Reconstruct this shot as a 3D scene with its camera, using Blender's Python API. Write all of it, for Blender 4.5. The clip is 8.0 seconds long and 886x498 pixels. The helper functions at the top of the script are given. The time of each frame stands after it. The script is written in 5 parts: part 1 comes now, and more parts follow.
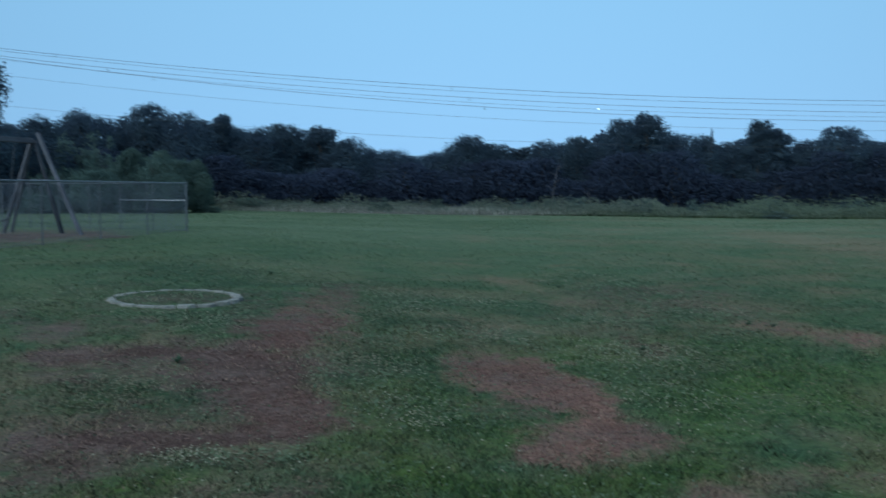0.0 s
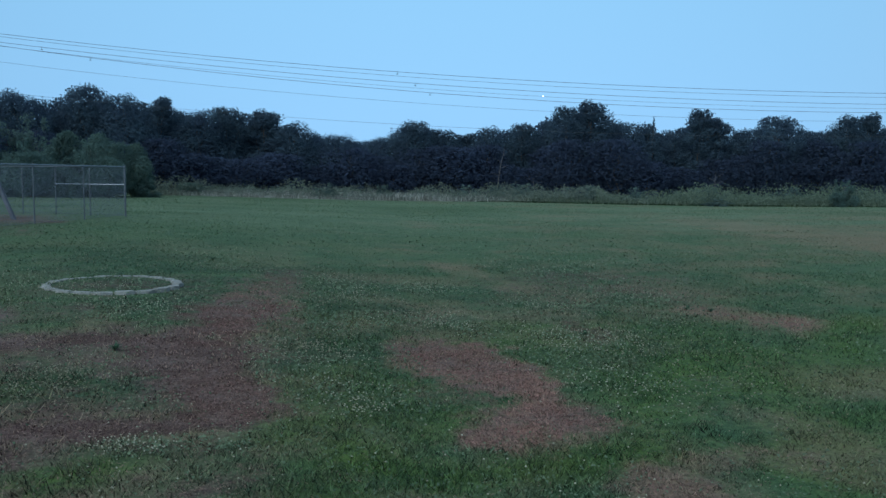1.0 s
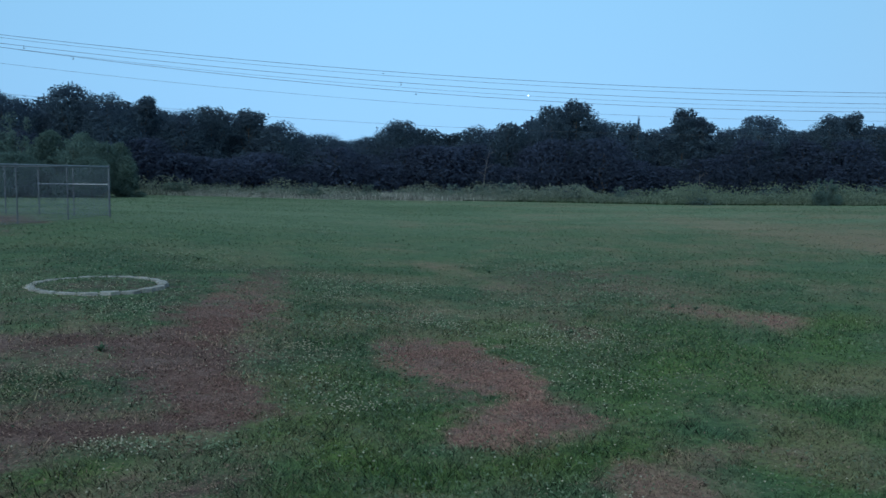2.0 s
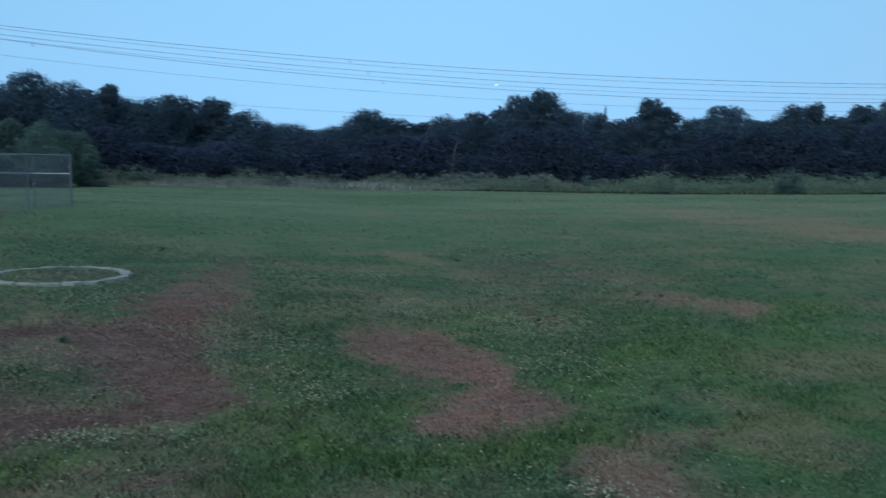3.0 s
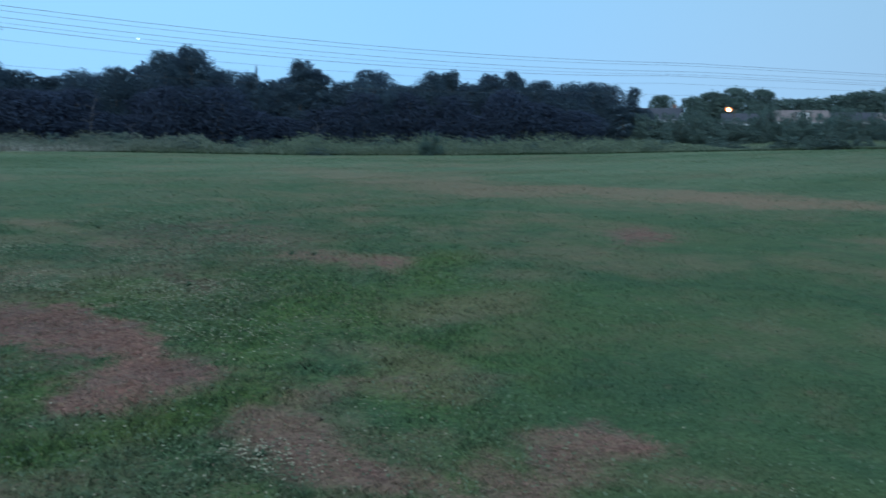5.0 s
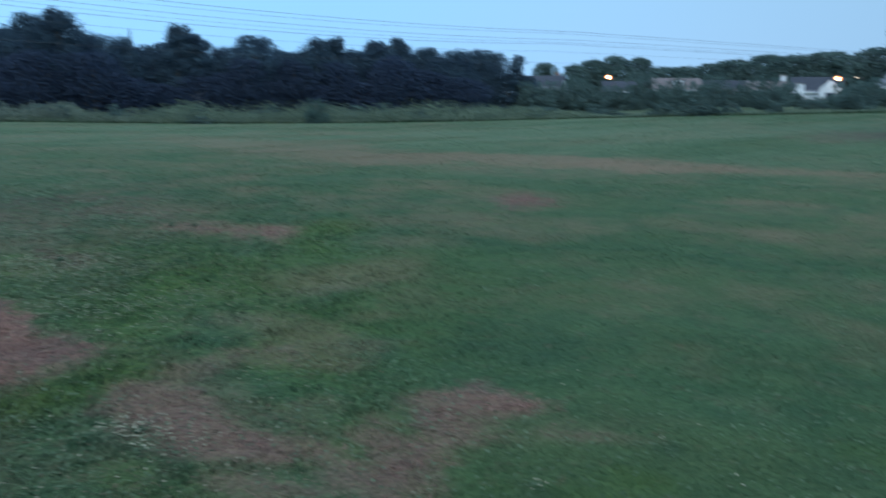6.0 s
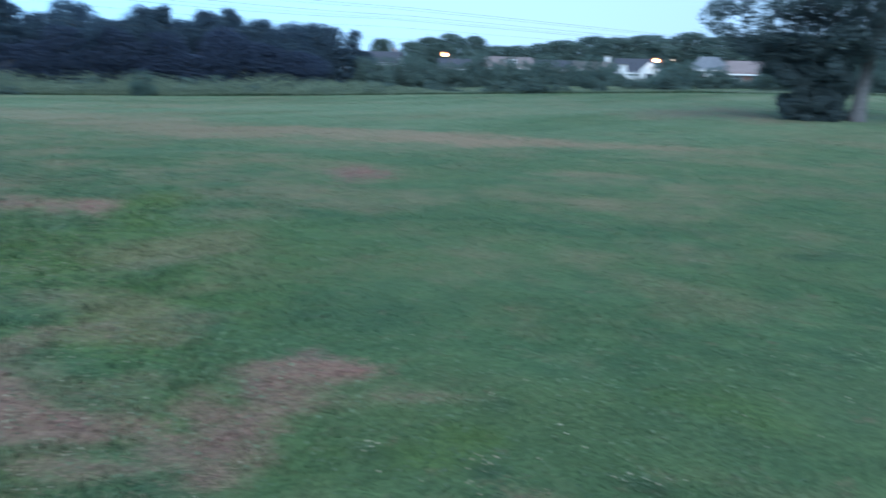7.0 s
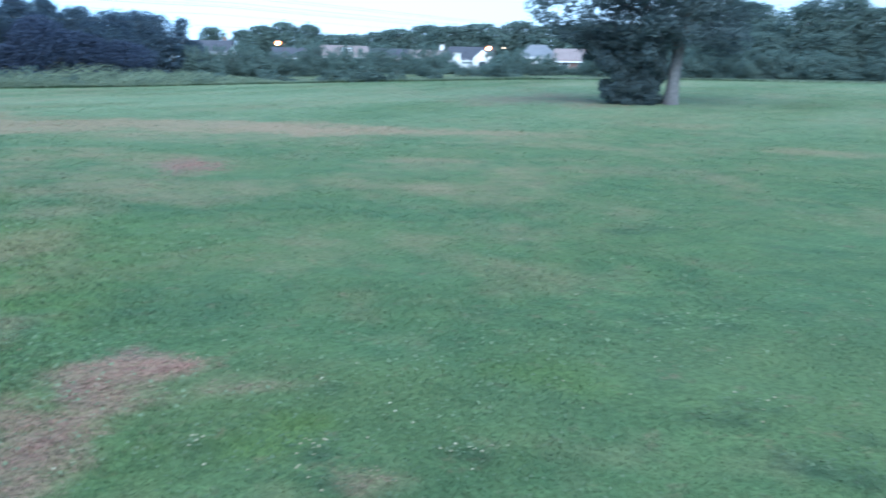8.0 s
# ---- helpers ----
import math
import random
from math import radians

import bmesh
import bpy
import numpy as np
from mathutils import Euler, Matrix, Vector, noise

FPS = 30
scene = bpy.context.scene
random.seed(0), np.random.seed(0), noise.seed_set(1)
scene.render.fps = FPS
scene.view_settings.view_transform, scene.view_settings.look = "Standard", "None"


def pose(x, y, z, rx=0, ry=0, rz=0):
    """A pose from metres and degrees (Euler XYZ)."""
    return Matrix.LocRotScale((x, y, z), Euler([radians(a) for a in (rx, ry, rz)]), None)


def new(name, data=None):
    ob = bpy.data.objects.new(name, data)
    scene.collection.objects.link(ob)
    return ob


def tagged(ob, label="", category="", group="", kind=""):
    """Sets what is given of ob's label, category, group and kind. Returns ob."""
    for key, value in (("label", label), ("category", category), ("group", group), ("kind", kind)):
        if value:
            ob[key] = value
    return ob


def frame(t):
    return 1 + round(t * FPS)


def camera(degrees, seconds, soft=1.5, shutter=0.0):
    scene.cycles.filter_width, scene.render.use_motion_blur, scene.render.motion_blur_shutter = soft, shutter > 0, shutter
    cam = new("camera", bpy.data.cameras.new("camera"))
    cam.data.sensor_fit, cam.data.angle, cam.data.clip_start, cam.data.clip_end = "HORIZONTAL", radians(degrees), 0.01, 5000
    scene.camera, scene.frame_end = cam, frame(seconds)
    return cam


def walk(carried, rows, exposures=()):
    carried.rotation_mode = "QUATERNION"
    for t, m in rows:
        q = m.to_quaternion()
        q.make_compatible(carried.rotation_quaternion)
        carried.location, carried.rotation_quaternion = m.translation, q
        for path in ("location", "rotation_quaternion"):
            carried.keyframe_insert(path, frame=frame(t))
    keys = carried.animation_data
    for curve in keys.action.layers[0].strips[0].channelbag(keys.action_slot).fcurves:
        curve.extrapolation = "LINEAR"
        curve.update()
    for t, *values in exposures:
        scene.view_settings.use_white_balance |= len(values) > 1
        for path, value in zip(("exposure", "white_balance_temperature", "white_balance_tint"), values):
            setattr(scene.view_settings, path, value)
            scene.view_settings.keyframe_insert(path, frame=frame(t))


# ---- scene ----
# camera: a slow hand-held pan to the right, a little over a quarter metre of sway
EYE = 1.6
ROWS = [
    (0.0, 0.000, -0.000, -0.000, -0.00, -3.69, -0.00),
    (0.5, 0.011, 0.003, -0.004, -2.56, -4.40, -0.25),
    (1.0, 0.013, 0.007, -0.006, -3.72, -4.62, -0.37),
    (1.5, 0.011, -0.001, -0.005, -3.84, -4.59, -0.28),
    (1.7, 0.005, -0.010, -0.003, -4.17, -4.60, -0.25),
    (2.8, 0.008, 0.003, -0.009, -6.11, -5.16, -0.33),
    (3.0, 0.013, 0.007, -0.017, -6.85, -5.36, -0.28),
    (3.5, 0.032, 0.010, -0.022, -11.75, -6.01, -0.39),
    (4.0, 0.056, 0.022, -0.032, -19.03, -6.60, -0.44),
    (4.5, 0.076, 0.005, -0.030, -26.01, -7.17, -0.73),
    (4.7, 0.078, 0.000, -0.033, -27.90, -7.40, -0.75),
    (5.8, 0.090, -0.031, -0.032, -35.59, -9.23, -0.81),
    (6.0, 0.107, -0.039, -0.042, -37.63, -9.81, -0.71),
    (6.5, 0.130, -0.049, -0.053, -42.11, -10.72, -0.73),
    (7.0, 0.174, -0.047, -0.115, -48.66, -11.16, -1.68),
    (7.5, 0.182, -0.124, -0.135, -54.91, -11.86, -1.44),
    (8.0, 0.205, -0.148, -0.135, -59.41, -11.63, -1.14),
]
EXPOSURES = [(0.0, 0.53, 6080, 0), (1.0, 0.61, 6080, 0), (1.7, 0.64, 6080, 0), (3.0, 0.64, 6050, 0), (3.8, 0.66, 6010, 0), (4.5, 0.73, 5960, 0), (5.8, 0.76, 5850, 0), (6.5, 1.38, 5800, 2), (7.0, 1.54, 5780, 4), (7.5, 2.02, 5780, 4), (7.8, 2.48, 5780, 4), (8.0, 2.31, 5780, 4)]
cam = camera(55.56, 8.0, soft=1.45, shutter=0.95)
walk(cam, [(t, pose(x, y, EYE + z, 0, 0, yaw) @ pose(0, 0, 0, pitch) @ pose(0, 0, 0, 0, roll) @ pose(0, 0, 0, 90)) for t, x, y, z, yaw, pitch, roll in ROWS], EXPOSURES)

# world: clear sky just after sunset, the last glow beyond the houses
world = bpy.data.worlds.new("dusk_sky")
scene.world = world
world.use_nodes = True
wn, wl = world.node_tree.nodes, world.node_tree.links
sky = wn.new("ShaderNodeTexSky")
sky.sky_type = "NISHITA"
sky.sun_disc = False
sky.sun_elevation = radians(14.0)
sky.sun_rotation = radians(185)
sky.altitude, sky.air_density, sky.dust_density, sky.ozone_density = 100, 1.0, 0.3, 2.5
lift = wn.new("ShaderNodeVectorMath")
lift.operation, lift.inputs[1].default_value = "ADD", (0, 0, 0.28)
level = wn.new("ShaderNodeVectorMath")
level.operation = "NORMALIZE"
wl.new(wn.new("ShaderNodeTexCoord").outputs["Generated"], lift.inputs[0])
wl.new(lift.outputs[0], level.inputs[0])
wl.new(level.outputs[0], sky.inputs[0])
height = wn.new("ShaderNodeSeparateXYZ")
wl.new(lift.inputs[0].links[0].from_socket, height.inputs[0])
belt = wn.new("ShaderNodeValToRGB")
belt.color_ramp.elements[0].position, belt.color_ramp.elements[0].color = 0.03, (0.81, 0.77, 0.75, 1)
belt.color_ramp.elements[1].position, belt.color_ramp.elements[1].color = 0.24, (1.23, 1.215, 1.06, 1)
wl.new(height.outputs[2], belt.inputs[0])
dusk = wn.new("ShaderNodeMix")
dusk.data_type, dusk.blend_type, dusk.inputs[0].default_value = "RGBA", "MULTIPLY", 1.0
wl.new(sky.outputs[0], dusk.inputs[6])
wl.new(belt.outputs[0], dusk.inputs[7])
# paler, warmer sky towards the afterglow
side = wn.new("ShaderNodeVectorMath")
side.operation, side.inputs[1].default_value = "DOT_PRODUCT", (0.996, 0.087, 0)
wl.new(lift.inputs[0].links[0].from_socket, side.inputs[0])
glow = wn.new("ShaderNodeValToRGB")
glow.color_ramp.interpolation = "EASE"
glow.color_ramp.elements[0].position, glow.color_ramp.elements[0].color = 0.5, (1, 1, 1, 1)
glow.color_ramp.elements[1].position, glow.color_ramp.elements[1].color = 1.0, (1.36, 1.14, 1.03, 1)
wl.new(side.outputs["Value"], glow.inputs[0])
after = wn.new("ShaderNodeMix")
after.data_type, after.blend_type, after.inputs[0].default_value = "RGBA", "MULTIPLY", 1.0
wl.new(dusk.outputs[2], after.inputs[6])
wl.new(glow.outputs[0], after.inputs[7])
wl.new(after.outputs[2], wn["Background"].inputs[0])
wn["Background"].inputs[1].default_value = 0.16
sun = new("sun", bpy.data.lights.new("sun", "SUN"))
sun.data.energy, sun.data.angle, sun.data.color = 1.45, radians(70), (0.92, 0.97, 1.0)
sun.matrix_world = pose(0, 0, 30, 44, 0, -45)

RNG = np.random.default_rng(7)


# ---- helpers of this scene ----
def smooth(a, b, x):
    u = np.clip((np.asarray(x, float) - a) / (b - a), 0, 1)
    return u * u * (3 - 2 * u)


def polar(bearing, r):
    a = np.radians(bearing)
    return np.sin(a) * r, np.cos(a) * r


def land(x, y):
    """Height of the ground: a shallow bowl that rises to the left and, farther off, to the right."""
    x, y = np.asarray(x, float), np.asarray(y, float)
    a, r = np.degrees(np.arctan2(x, y)), np.hypot(x, y)
    left = 0.47 * smooth(5, -20, a) * (1 - smooth(-60, -130, a)) * smooth(2, 26, r)
    right = smooth(21, 78, a) * (1 - smooth(110, 170, a))
    far = 1.5 * right * smooth(10, 60, r) + 1.3 * smooth(30, 50, a) * (1 - smooth(110, 170, a)) * smooth(75, 150, r)
    ripple = 0.012 * np.sin(x * 1.9 + 0.6 * np.sin(y * 1.3)) * np.sin(y * 1.6 + 1.1 * np.sin(x * 0.8)) + 0.02 * np.sin(x * 0.53 + 1) * np.sin(y * 0.41)
    return left + far + ripple * smooth(1.5, 5, r) * (1 - smooth(40, 70, r))


def mesh_np(name, verts, faces, material=None, attrs=None):
    """A mesh from arrays: verts (n, 3), faces (m, k) all of one size."""
    verts, faces = np.asarray(verts, np.float32), np.asarray(faces, np.int32)
    me = bpy.data.meshes.new(name)
    k = faces.shape[1]
    me.vertices.add(len(verts))
    me.vertices.foreach_set("co", verts.ravel())
    me.loops.add(faces.size)
    me.loops.foreach_set("vertex_index", faces.ravel())
    me.polygons.add(len(faces))
    me.polygons.foreach_set("loop_start", np.arange(0, faces.size, k, dtype=np.int32))
    me.update(calc_edges=True)
    for key, val in (attrs or {}).items():
        at = me.attributes.new(key, "FLOAT", "POINT")
        at.data.foreach_set("value", np.asarray(val, np.float32))
    if material:
        me.materials.append(material)
    return me


def bm_mesh(name, bm, material, flat=True):
    me = bpy.data.meshes.new(name)
    bm.normal_update()
    bm.to_mesh(me)
    bm.free()
    if material:
        me.materials.append(material)
    if not flat:
        me.polygons.foreach_set("use_smooth", [True] * len(me.polygons))
    return me


def part(name, data, parent, label="", m=None):
    ob = new(name, data)
    ob.parent = parent
    if m is not None:
        ob.matrix_basis = m
    return tagged(ob, label) if label else ob


def thing(name, label, category, m, group="", kind=""):
    ob = new(name)
    ob.empty_display_size = 0.2
    ob.matrix_basis = m
    return tagged(ob, label, category, group, kind)


def box(bm, cx, cy, cz, sx, sy, sz, m=None):
    mat = Matrix.Translation((cx, cy, cz)) @ Matrix.Diagonal((sx, sy, sz, 1))
    return bmesh.ops.create_cube(bm, size=1, matrix=(m @ mat) if m else mat)["verts"]


def bevelled_box(name, sx, sy, sz, bevel, material, centre=(0, 0, 0)):
    bm = bmesh.new()
    box(bm, *centre, sx, sy, sz)
    bmesh.ops.bevel(bm, geom=bm.edges[:], offset=bevel, segments=1, affect="EDGES")
    return bm_mesh(name, bm, material)


def tube(path, radii, sides=8):
    """Vertices and quads of a tube along path."""
    path = np.asarray(path, float)
    V, F = [], []
    for i, p in enumerate(path):
        d = path[min(i + 1, len(path) - 1)] - path[max(i - 1, 0)]
        d = d / (np.linalg.norm(d) + 1e-9)
        u = np.cross(d, (0.3, 0.5, 0.81) if abs(d[2]) < 0.9 else (1, 0, 0))
        u /= np.linalg.norm(u)
        w = np.cross(d, u)
        for s in range(sides):
            a = 2 * math.pi * s / sides
            V.append(p + radii[i] * (math.cos(a) * u + math.sin(a) * w))
    for i in range(len(path) - 1):
        for s in range(sides):
            F.append((i * sides + s, i * sides + (s + 1) % sides, (i + 1) * sides + (s + 1) % sides, (i + 1) * sides + s))
    return V, F


def tubes(name, list_of, material, sides=8):
    V, F = [], []
    for path, radii in list_of:
        v, f = tube(path, radii, sides)
        F += [tuple(i + len(V) for i in q) for q in f]
        V += v
    return mesh_np(name, V, F, material)


# ---- materials ----
def material(name, rough=0.9, spec=0.2):
    m = bpy.data.materials.new(name)
    m.use_nodes = True
    b = m.node_tree.nodes["Principled BSDF"]
    b.inputs["Roughness"].default_value = rough
    b.inputs["Specular IOR Level"].default_value = spec
    return m, m.node_tree.nodes, m.node_tree.links, b


def noise_node(n, l, scale, detail=4.0, vec=None, rough=0.6):
    t = n.new("ShaderNodeTexNoise")
    t.inputs["Scale"].default_value, t.inputs["Detail"].default_value, t.inputs["Roughness"].default_value = scale, detail, rough
    if vec is None:
        vec = n.new("ShaderNodeTexCoord").outputs["Object"]
    l.new(vec, t.inputs["Vector"])
    return t.outputs["Fac"]


def ramp(n, l, fac, lo, hi, a, b):
    r = n.new("ShaderNodeValToRGB")
    r.color_ramp.elements[0].position, r.color_ramp.elements[0].color = lo, (*a, 1)
    r.color_ramp.elements[1].position, r.color_ramp.elements[1].color = hi, (*b, 1)
    l.new(fac, r.inputs[0])
    return r.outputs[0]


def mix(n, l, fac, a, b, blend="MIX"):
    x = n.new("ShaderNodeMix")
    x.data_type, x.blend_type = "RGBA", blend
    for sock, val in ((0, fac), (6, a), (7, b)):
        if isinstance(val, (int, float)):
            x.inputs[sock].default_value = val
        elif isinstance(val, tuple):
            x.inputs[sock].default_value = (*val, 1)
        else:
            l.new(val, x.inputs[sock])
    return x.outputs[2]


def mathn(n, l, op, a, b=0.0, c=0.0, clamp=True):
    x = n.new("ShaderNodeMath")
    x.operation = op
    x.use_clamp = clamp and op in ("MULTIPLY_ADD", "ADD", "SUBTRACT")
    for i, val in enumerate((a, b, c)):
        if isinstance(val, (int, float)):
            x.inputs[i].default_value = val
        else:
            l.new(val, x.inputs[i])
    return x.outputs[0]


def attr(n, key):
    a = n.new("ShaderNodeAttribute")
    a.attribute_name = key
    return a.outputs["Fac"]


def bump(n, l, b, height, strength, dist):
    x = n.new("ShaderNodeBump")
    x.inputs["Strength"].default_value, x.inputs["Distance"].default_value = strength, dist
    l.new(height, x.inputs["Height"])
    l.new(x.outputs[0], b.inputs["Normal"])


GRASS_DARK, GRASS_MID, GRASS_LUSH = (0.056, 0.104, 0.054), (0.088, 0.146, 0.069), (0.103, 0.165, 0.041)
SOIL_A, SOIL_B, STRAW = (0.17, 0.083, 0.068), (0.36, 0.185, 0.145), (0.33, 0.222, 0.148)


def turf_colour(n, l):
    """Colour of lawn by its cover: green, lush, dried and bare soil, with grain."""
    pos = n.new("ShaderNodeNewGeometry").outputs["Position"]
    big = noise_node(n, l, 0.35, 4, pos)
    mid = noise_node(n, l, 2.6, 5, pos)
    fine = noise_node(n, l, 26, 6, pos, 0.75)
    green = ramp(n, l, mid, 0.35, 0.68, GRASS_DARK, GRASS_MID)
    green = mix(n, l, ramp(n, l, big, 0.42, 0.62, (0, 0, 0), (0.5, 0.5, 0.5)), green, (0.110, 0.142, 0.064))
    green = mix(n, l, attr(n, "lush"), green, GRASS_LUSH)
    # thick pales the lawn with distance: grazing-angle sheen mixed into the colour
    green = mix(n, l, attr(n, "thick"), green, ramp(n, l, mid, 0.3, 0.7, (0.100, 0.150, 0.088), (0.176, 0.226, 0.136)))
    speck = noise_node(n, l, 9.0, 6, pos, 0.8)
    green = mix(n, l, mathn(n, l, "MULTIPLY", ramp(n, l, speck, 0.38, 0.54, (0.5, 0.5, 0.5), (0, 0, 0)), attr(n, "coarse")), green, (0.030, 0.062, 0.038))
    # shade in the gaps between clover leaves, painted on the ground below
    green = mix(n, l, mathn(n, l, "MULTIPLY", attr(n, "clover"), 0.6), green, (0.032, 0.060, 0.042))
    straw = mix(n, l, fine, (0.20, 0.135, 0.10), STRAW)
    green = mix(n, l, attr(n, "dry"), green, straw)
    soil = ramp(n, l, fine, 0.35, 0.7, SOIL_A, SOIL_B)
    soil = mix(n, l, attr(n, "dull"), soil, ramp(n, l, fine, 0.35, 0.7, (0.066, 0.037, 0.037), (0.128, 0.071, 0.067)))
    soil = mix(n, l, ramp(n, l, noise_node(n, l, 1.6, 5, pos, 0.65), 0.40, 0.58, (0, 0, 0), (0.75, 0.75, 0.75)), soil, ramp(n, l, fine, 0.35, 0.7, (0.135, 0.088, 0.080), (0.24, 0.165, 0.15)))
    clumps = noise_node(n, l, 5.0, 6, pos, 0.7)
    rough_edge = mathn(n, l, "ADD", mathn(n, l, "MULTIPLY", fine, 0.4), mathn(n, l, "MULTIPLY", clumps, 1.9), 0.0, False)
    edge = n.new("ShaderNodeMath")
    edge.operation = "MULTIPLY_ADD"
    l.new(attr(n, "soil"), edge.inputs[0])
    edge.inputs[1].default_value = 1.45
    l.new(mathn(n, l, "MULTIPLY_ADD", rough_edge, -1.4, 1.44, False), edge.inputs[2])
    col = mix(n, l, ramp(n, l, edge.outputs[0], 0.0, 1.0, (0, 0, 0), (0.9, 0.9, 0.9)), green, soil)
    return col, fine, mid


def make_turf():
    m, n, l, b = material("turf", 0.95, 0.1)
    col, fine, mid = turf_colour(n, l)
    # fine grain darkens the base colour: self-shadow of the turf painted in
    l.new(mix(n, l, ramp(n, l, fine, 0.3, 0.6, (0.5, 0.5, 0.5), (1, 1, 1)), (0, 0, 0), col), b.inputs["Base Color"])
    bump(n, l, b, mathn(n, l, "MULTIPLY_ADD", fine, 0.6, mathn(n, l, "MULTIPLY", mid, 0.4)), 0.5, 0.04)
    return m


def make_blades(name, dark, light, straw):
    m, n, l, b = material(name, 0.7, 0.15)
    rnd = n.new("ShaderNodeNewGeometry").outputs["Random Per Island"]
    even = mathn(n, l, "MULTIPLY_ADD", mathn(n, l, "SUBTRACT", rnd, 0.5, 0.0, False), attr(n, "coarse"), 0.5)
    col = ramp(n, l, even, 0.1, 0.9, dark, light)
    # thick also brightens far blades to match the painted sheen
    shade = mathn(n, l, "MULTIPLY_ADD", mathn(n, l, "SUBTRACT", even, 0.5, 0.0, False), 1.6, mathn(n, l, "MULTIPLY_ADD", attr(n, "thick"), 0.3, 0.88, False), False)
    col = mix(n, l, attr(n, "lush"), col, (0.119, 0.186, 0.047))
    pos = n.new("ShaderNodeNewGeometry").outputs["Position"]
    clump, tuft = noise_node(n, l, 1.3, 5, pos, 0.65), noise_node(n, l, 11.0, 4, pos, 0.7)
    col = mix(n, l, ramp(n, l, clump, 0.48, 0.64, (0, 0, 0), (0.55, 0.55, 0.55)), col, (0.128, 0.158, 0.070))
    broad = noise_node(n, l, 0.9, 4, pos, 0.6)
    col = mix(n, l, ramp(n, l, broad, 0.46, 0.64, (0, 0, 0), (0.6, 0.6, 0.6)), col, (0.062, 0.120, 0.070))
    # darker tufts; shade in gaps between leaves is painted along with them
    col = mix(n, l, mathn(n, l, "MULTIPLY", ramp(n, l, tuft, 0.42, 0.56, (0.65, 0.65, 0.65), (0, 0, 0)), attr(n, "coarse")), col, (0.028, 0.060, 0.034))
    # painted far sheen again, on the blades
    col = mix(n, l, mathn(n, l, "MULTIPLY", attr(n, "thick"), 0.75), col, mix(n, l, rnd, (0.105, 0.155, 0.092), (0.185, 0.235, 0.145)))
    col = mix(n, l, attr(n, "dry"), col, mix(n, l, rnd, tuple(c * 0.4 for c in straw), straw))
    col = mix(n, l, mathn(n, l, "MULTIPLY", attr(n, "soil"), 0.85), col, mix(n, l, rnd, (0.085, 0.052, 0.046), (0.34, 0.205, 0.165)))
    col = mix(n, l, 1.0, col, shade, "MULTIPLY")
    l.new(col, b.inputs["Base Color"])
    tr = n.new("ShaderNodeBsdfTranslucent")
    l.new(col, tr.inputs[0])
    ms = n.new("ShaderNodeMixShader")
    ms.inputs[0].default_value = 0.42
    l.new(b.outputs[0], ms.inputs[1])
    l.new(tr.outputs[0], ms.inputs[2])
    l.new(ms.outputs[0], n["Material Output"].inputs[0])
    return m


def make_stubble():
    m, n, l, b = material("dead_stubble", 0.85, 0.1)
    rnd = n.new("ShaderNodeNewGeometry").outputs["Random Per Island"]
    grey = ramp(n, l, rnd, 0.0, 1.0, (0.052, 0.032, 0.031), (0.185, 0.114, 0.102))
    red = ramp(n, l, rnd, 0.0, 1.0, (0.085, 0.050, 0.046), (0.44, 0.245, 0.20))
    l.new(mix(n, l, attr(n, "red"), grey, red), b.inputs["Base Color"])
    return m


def make_leaf(name, dark, light, through_light=0.25):
    m, n, l, b = material(name, 0.8, 0.06)
    rnd = n.new("ShaderNodeNewGeometry").outputs["Random Per Island"]
    pos = n.new("ShaderNodeTexCoord").outputs["Object"]
    half = tuple(0.3 * p + 0.7 * q for p, q in zip(dark, light))
    col = ramp(n, l, rnd, 0.0, 1.0, half, light)
    col = mix(n, l, ramp(n, l, noise_node(n, l, 0.45, 3, pos), 0.4, 0.65, (0, 0, 0), (0.85, 0.85, 0.85)), col, tuple(0.8 * c for c in dark))
    tint = n.new("ShaderNodeObjectInfo").outputs["Random"]
    col = mix(n, l, mathn(n, l, "MULTIPLY", tint, 0.55), col, tuple(c * 0.55 for c in light))
    l.new(col, b.inputs["Base Color"])
    tr = n.new("ShaderNodeBsdfTranslucent")
    l.new(col, tr.inputs[0])
    ms = n.new("ShaderNodeMixShader")
    ms.inputs[0].default_value = through_light
    l.new(b.outputs[0], ms.inputs[1])
    l.new(tr.outputs[0], ms.inputs[2])
    l.new(ms.outputs[0], n["Material Output"].inputs[0])
    return m


def make_rough(name, a, b_, scale, rough=0.9, bump_d=0.01, spec=0.2, metal=0.0):
    m, n, l, b = material(name, rough, spec)
    f1, f2 = noise_node(n, l, scale, 6), noise_node(n, l, scale * 0.15, 3)
    col = ramp(n, l, f1, 0.3, 0.7, a, b_)
    col = mix(n, l, ramp(n, l, f2, 0.4, 0.7, (0, 0, 0), (0.5, 0.5, 0.5)), col, tuple(c * 0.6 for c in a))
    l.new(col, b.inputs["Base Color"])
    b.inputs["Metallic"].default_value = metal
    bump(n, l, b, f1, 0.6, bump_d)
    return m


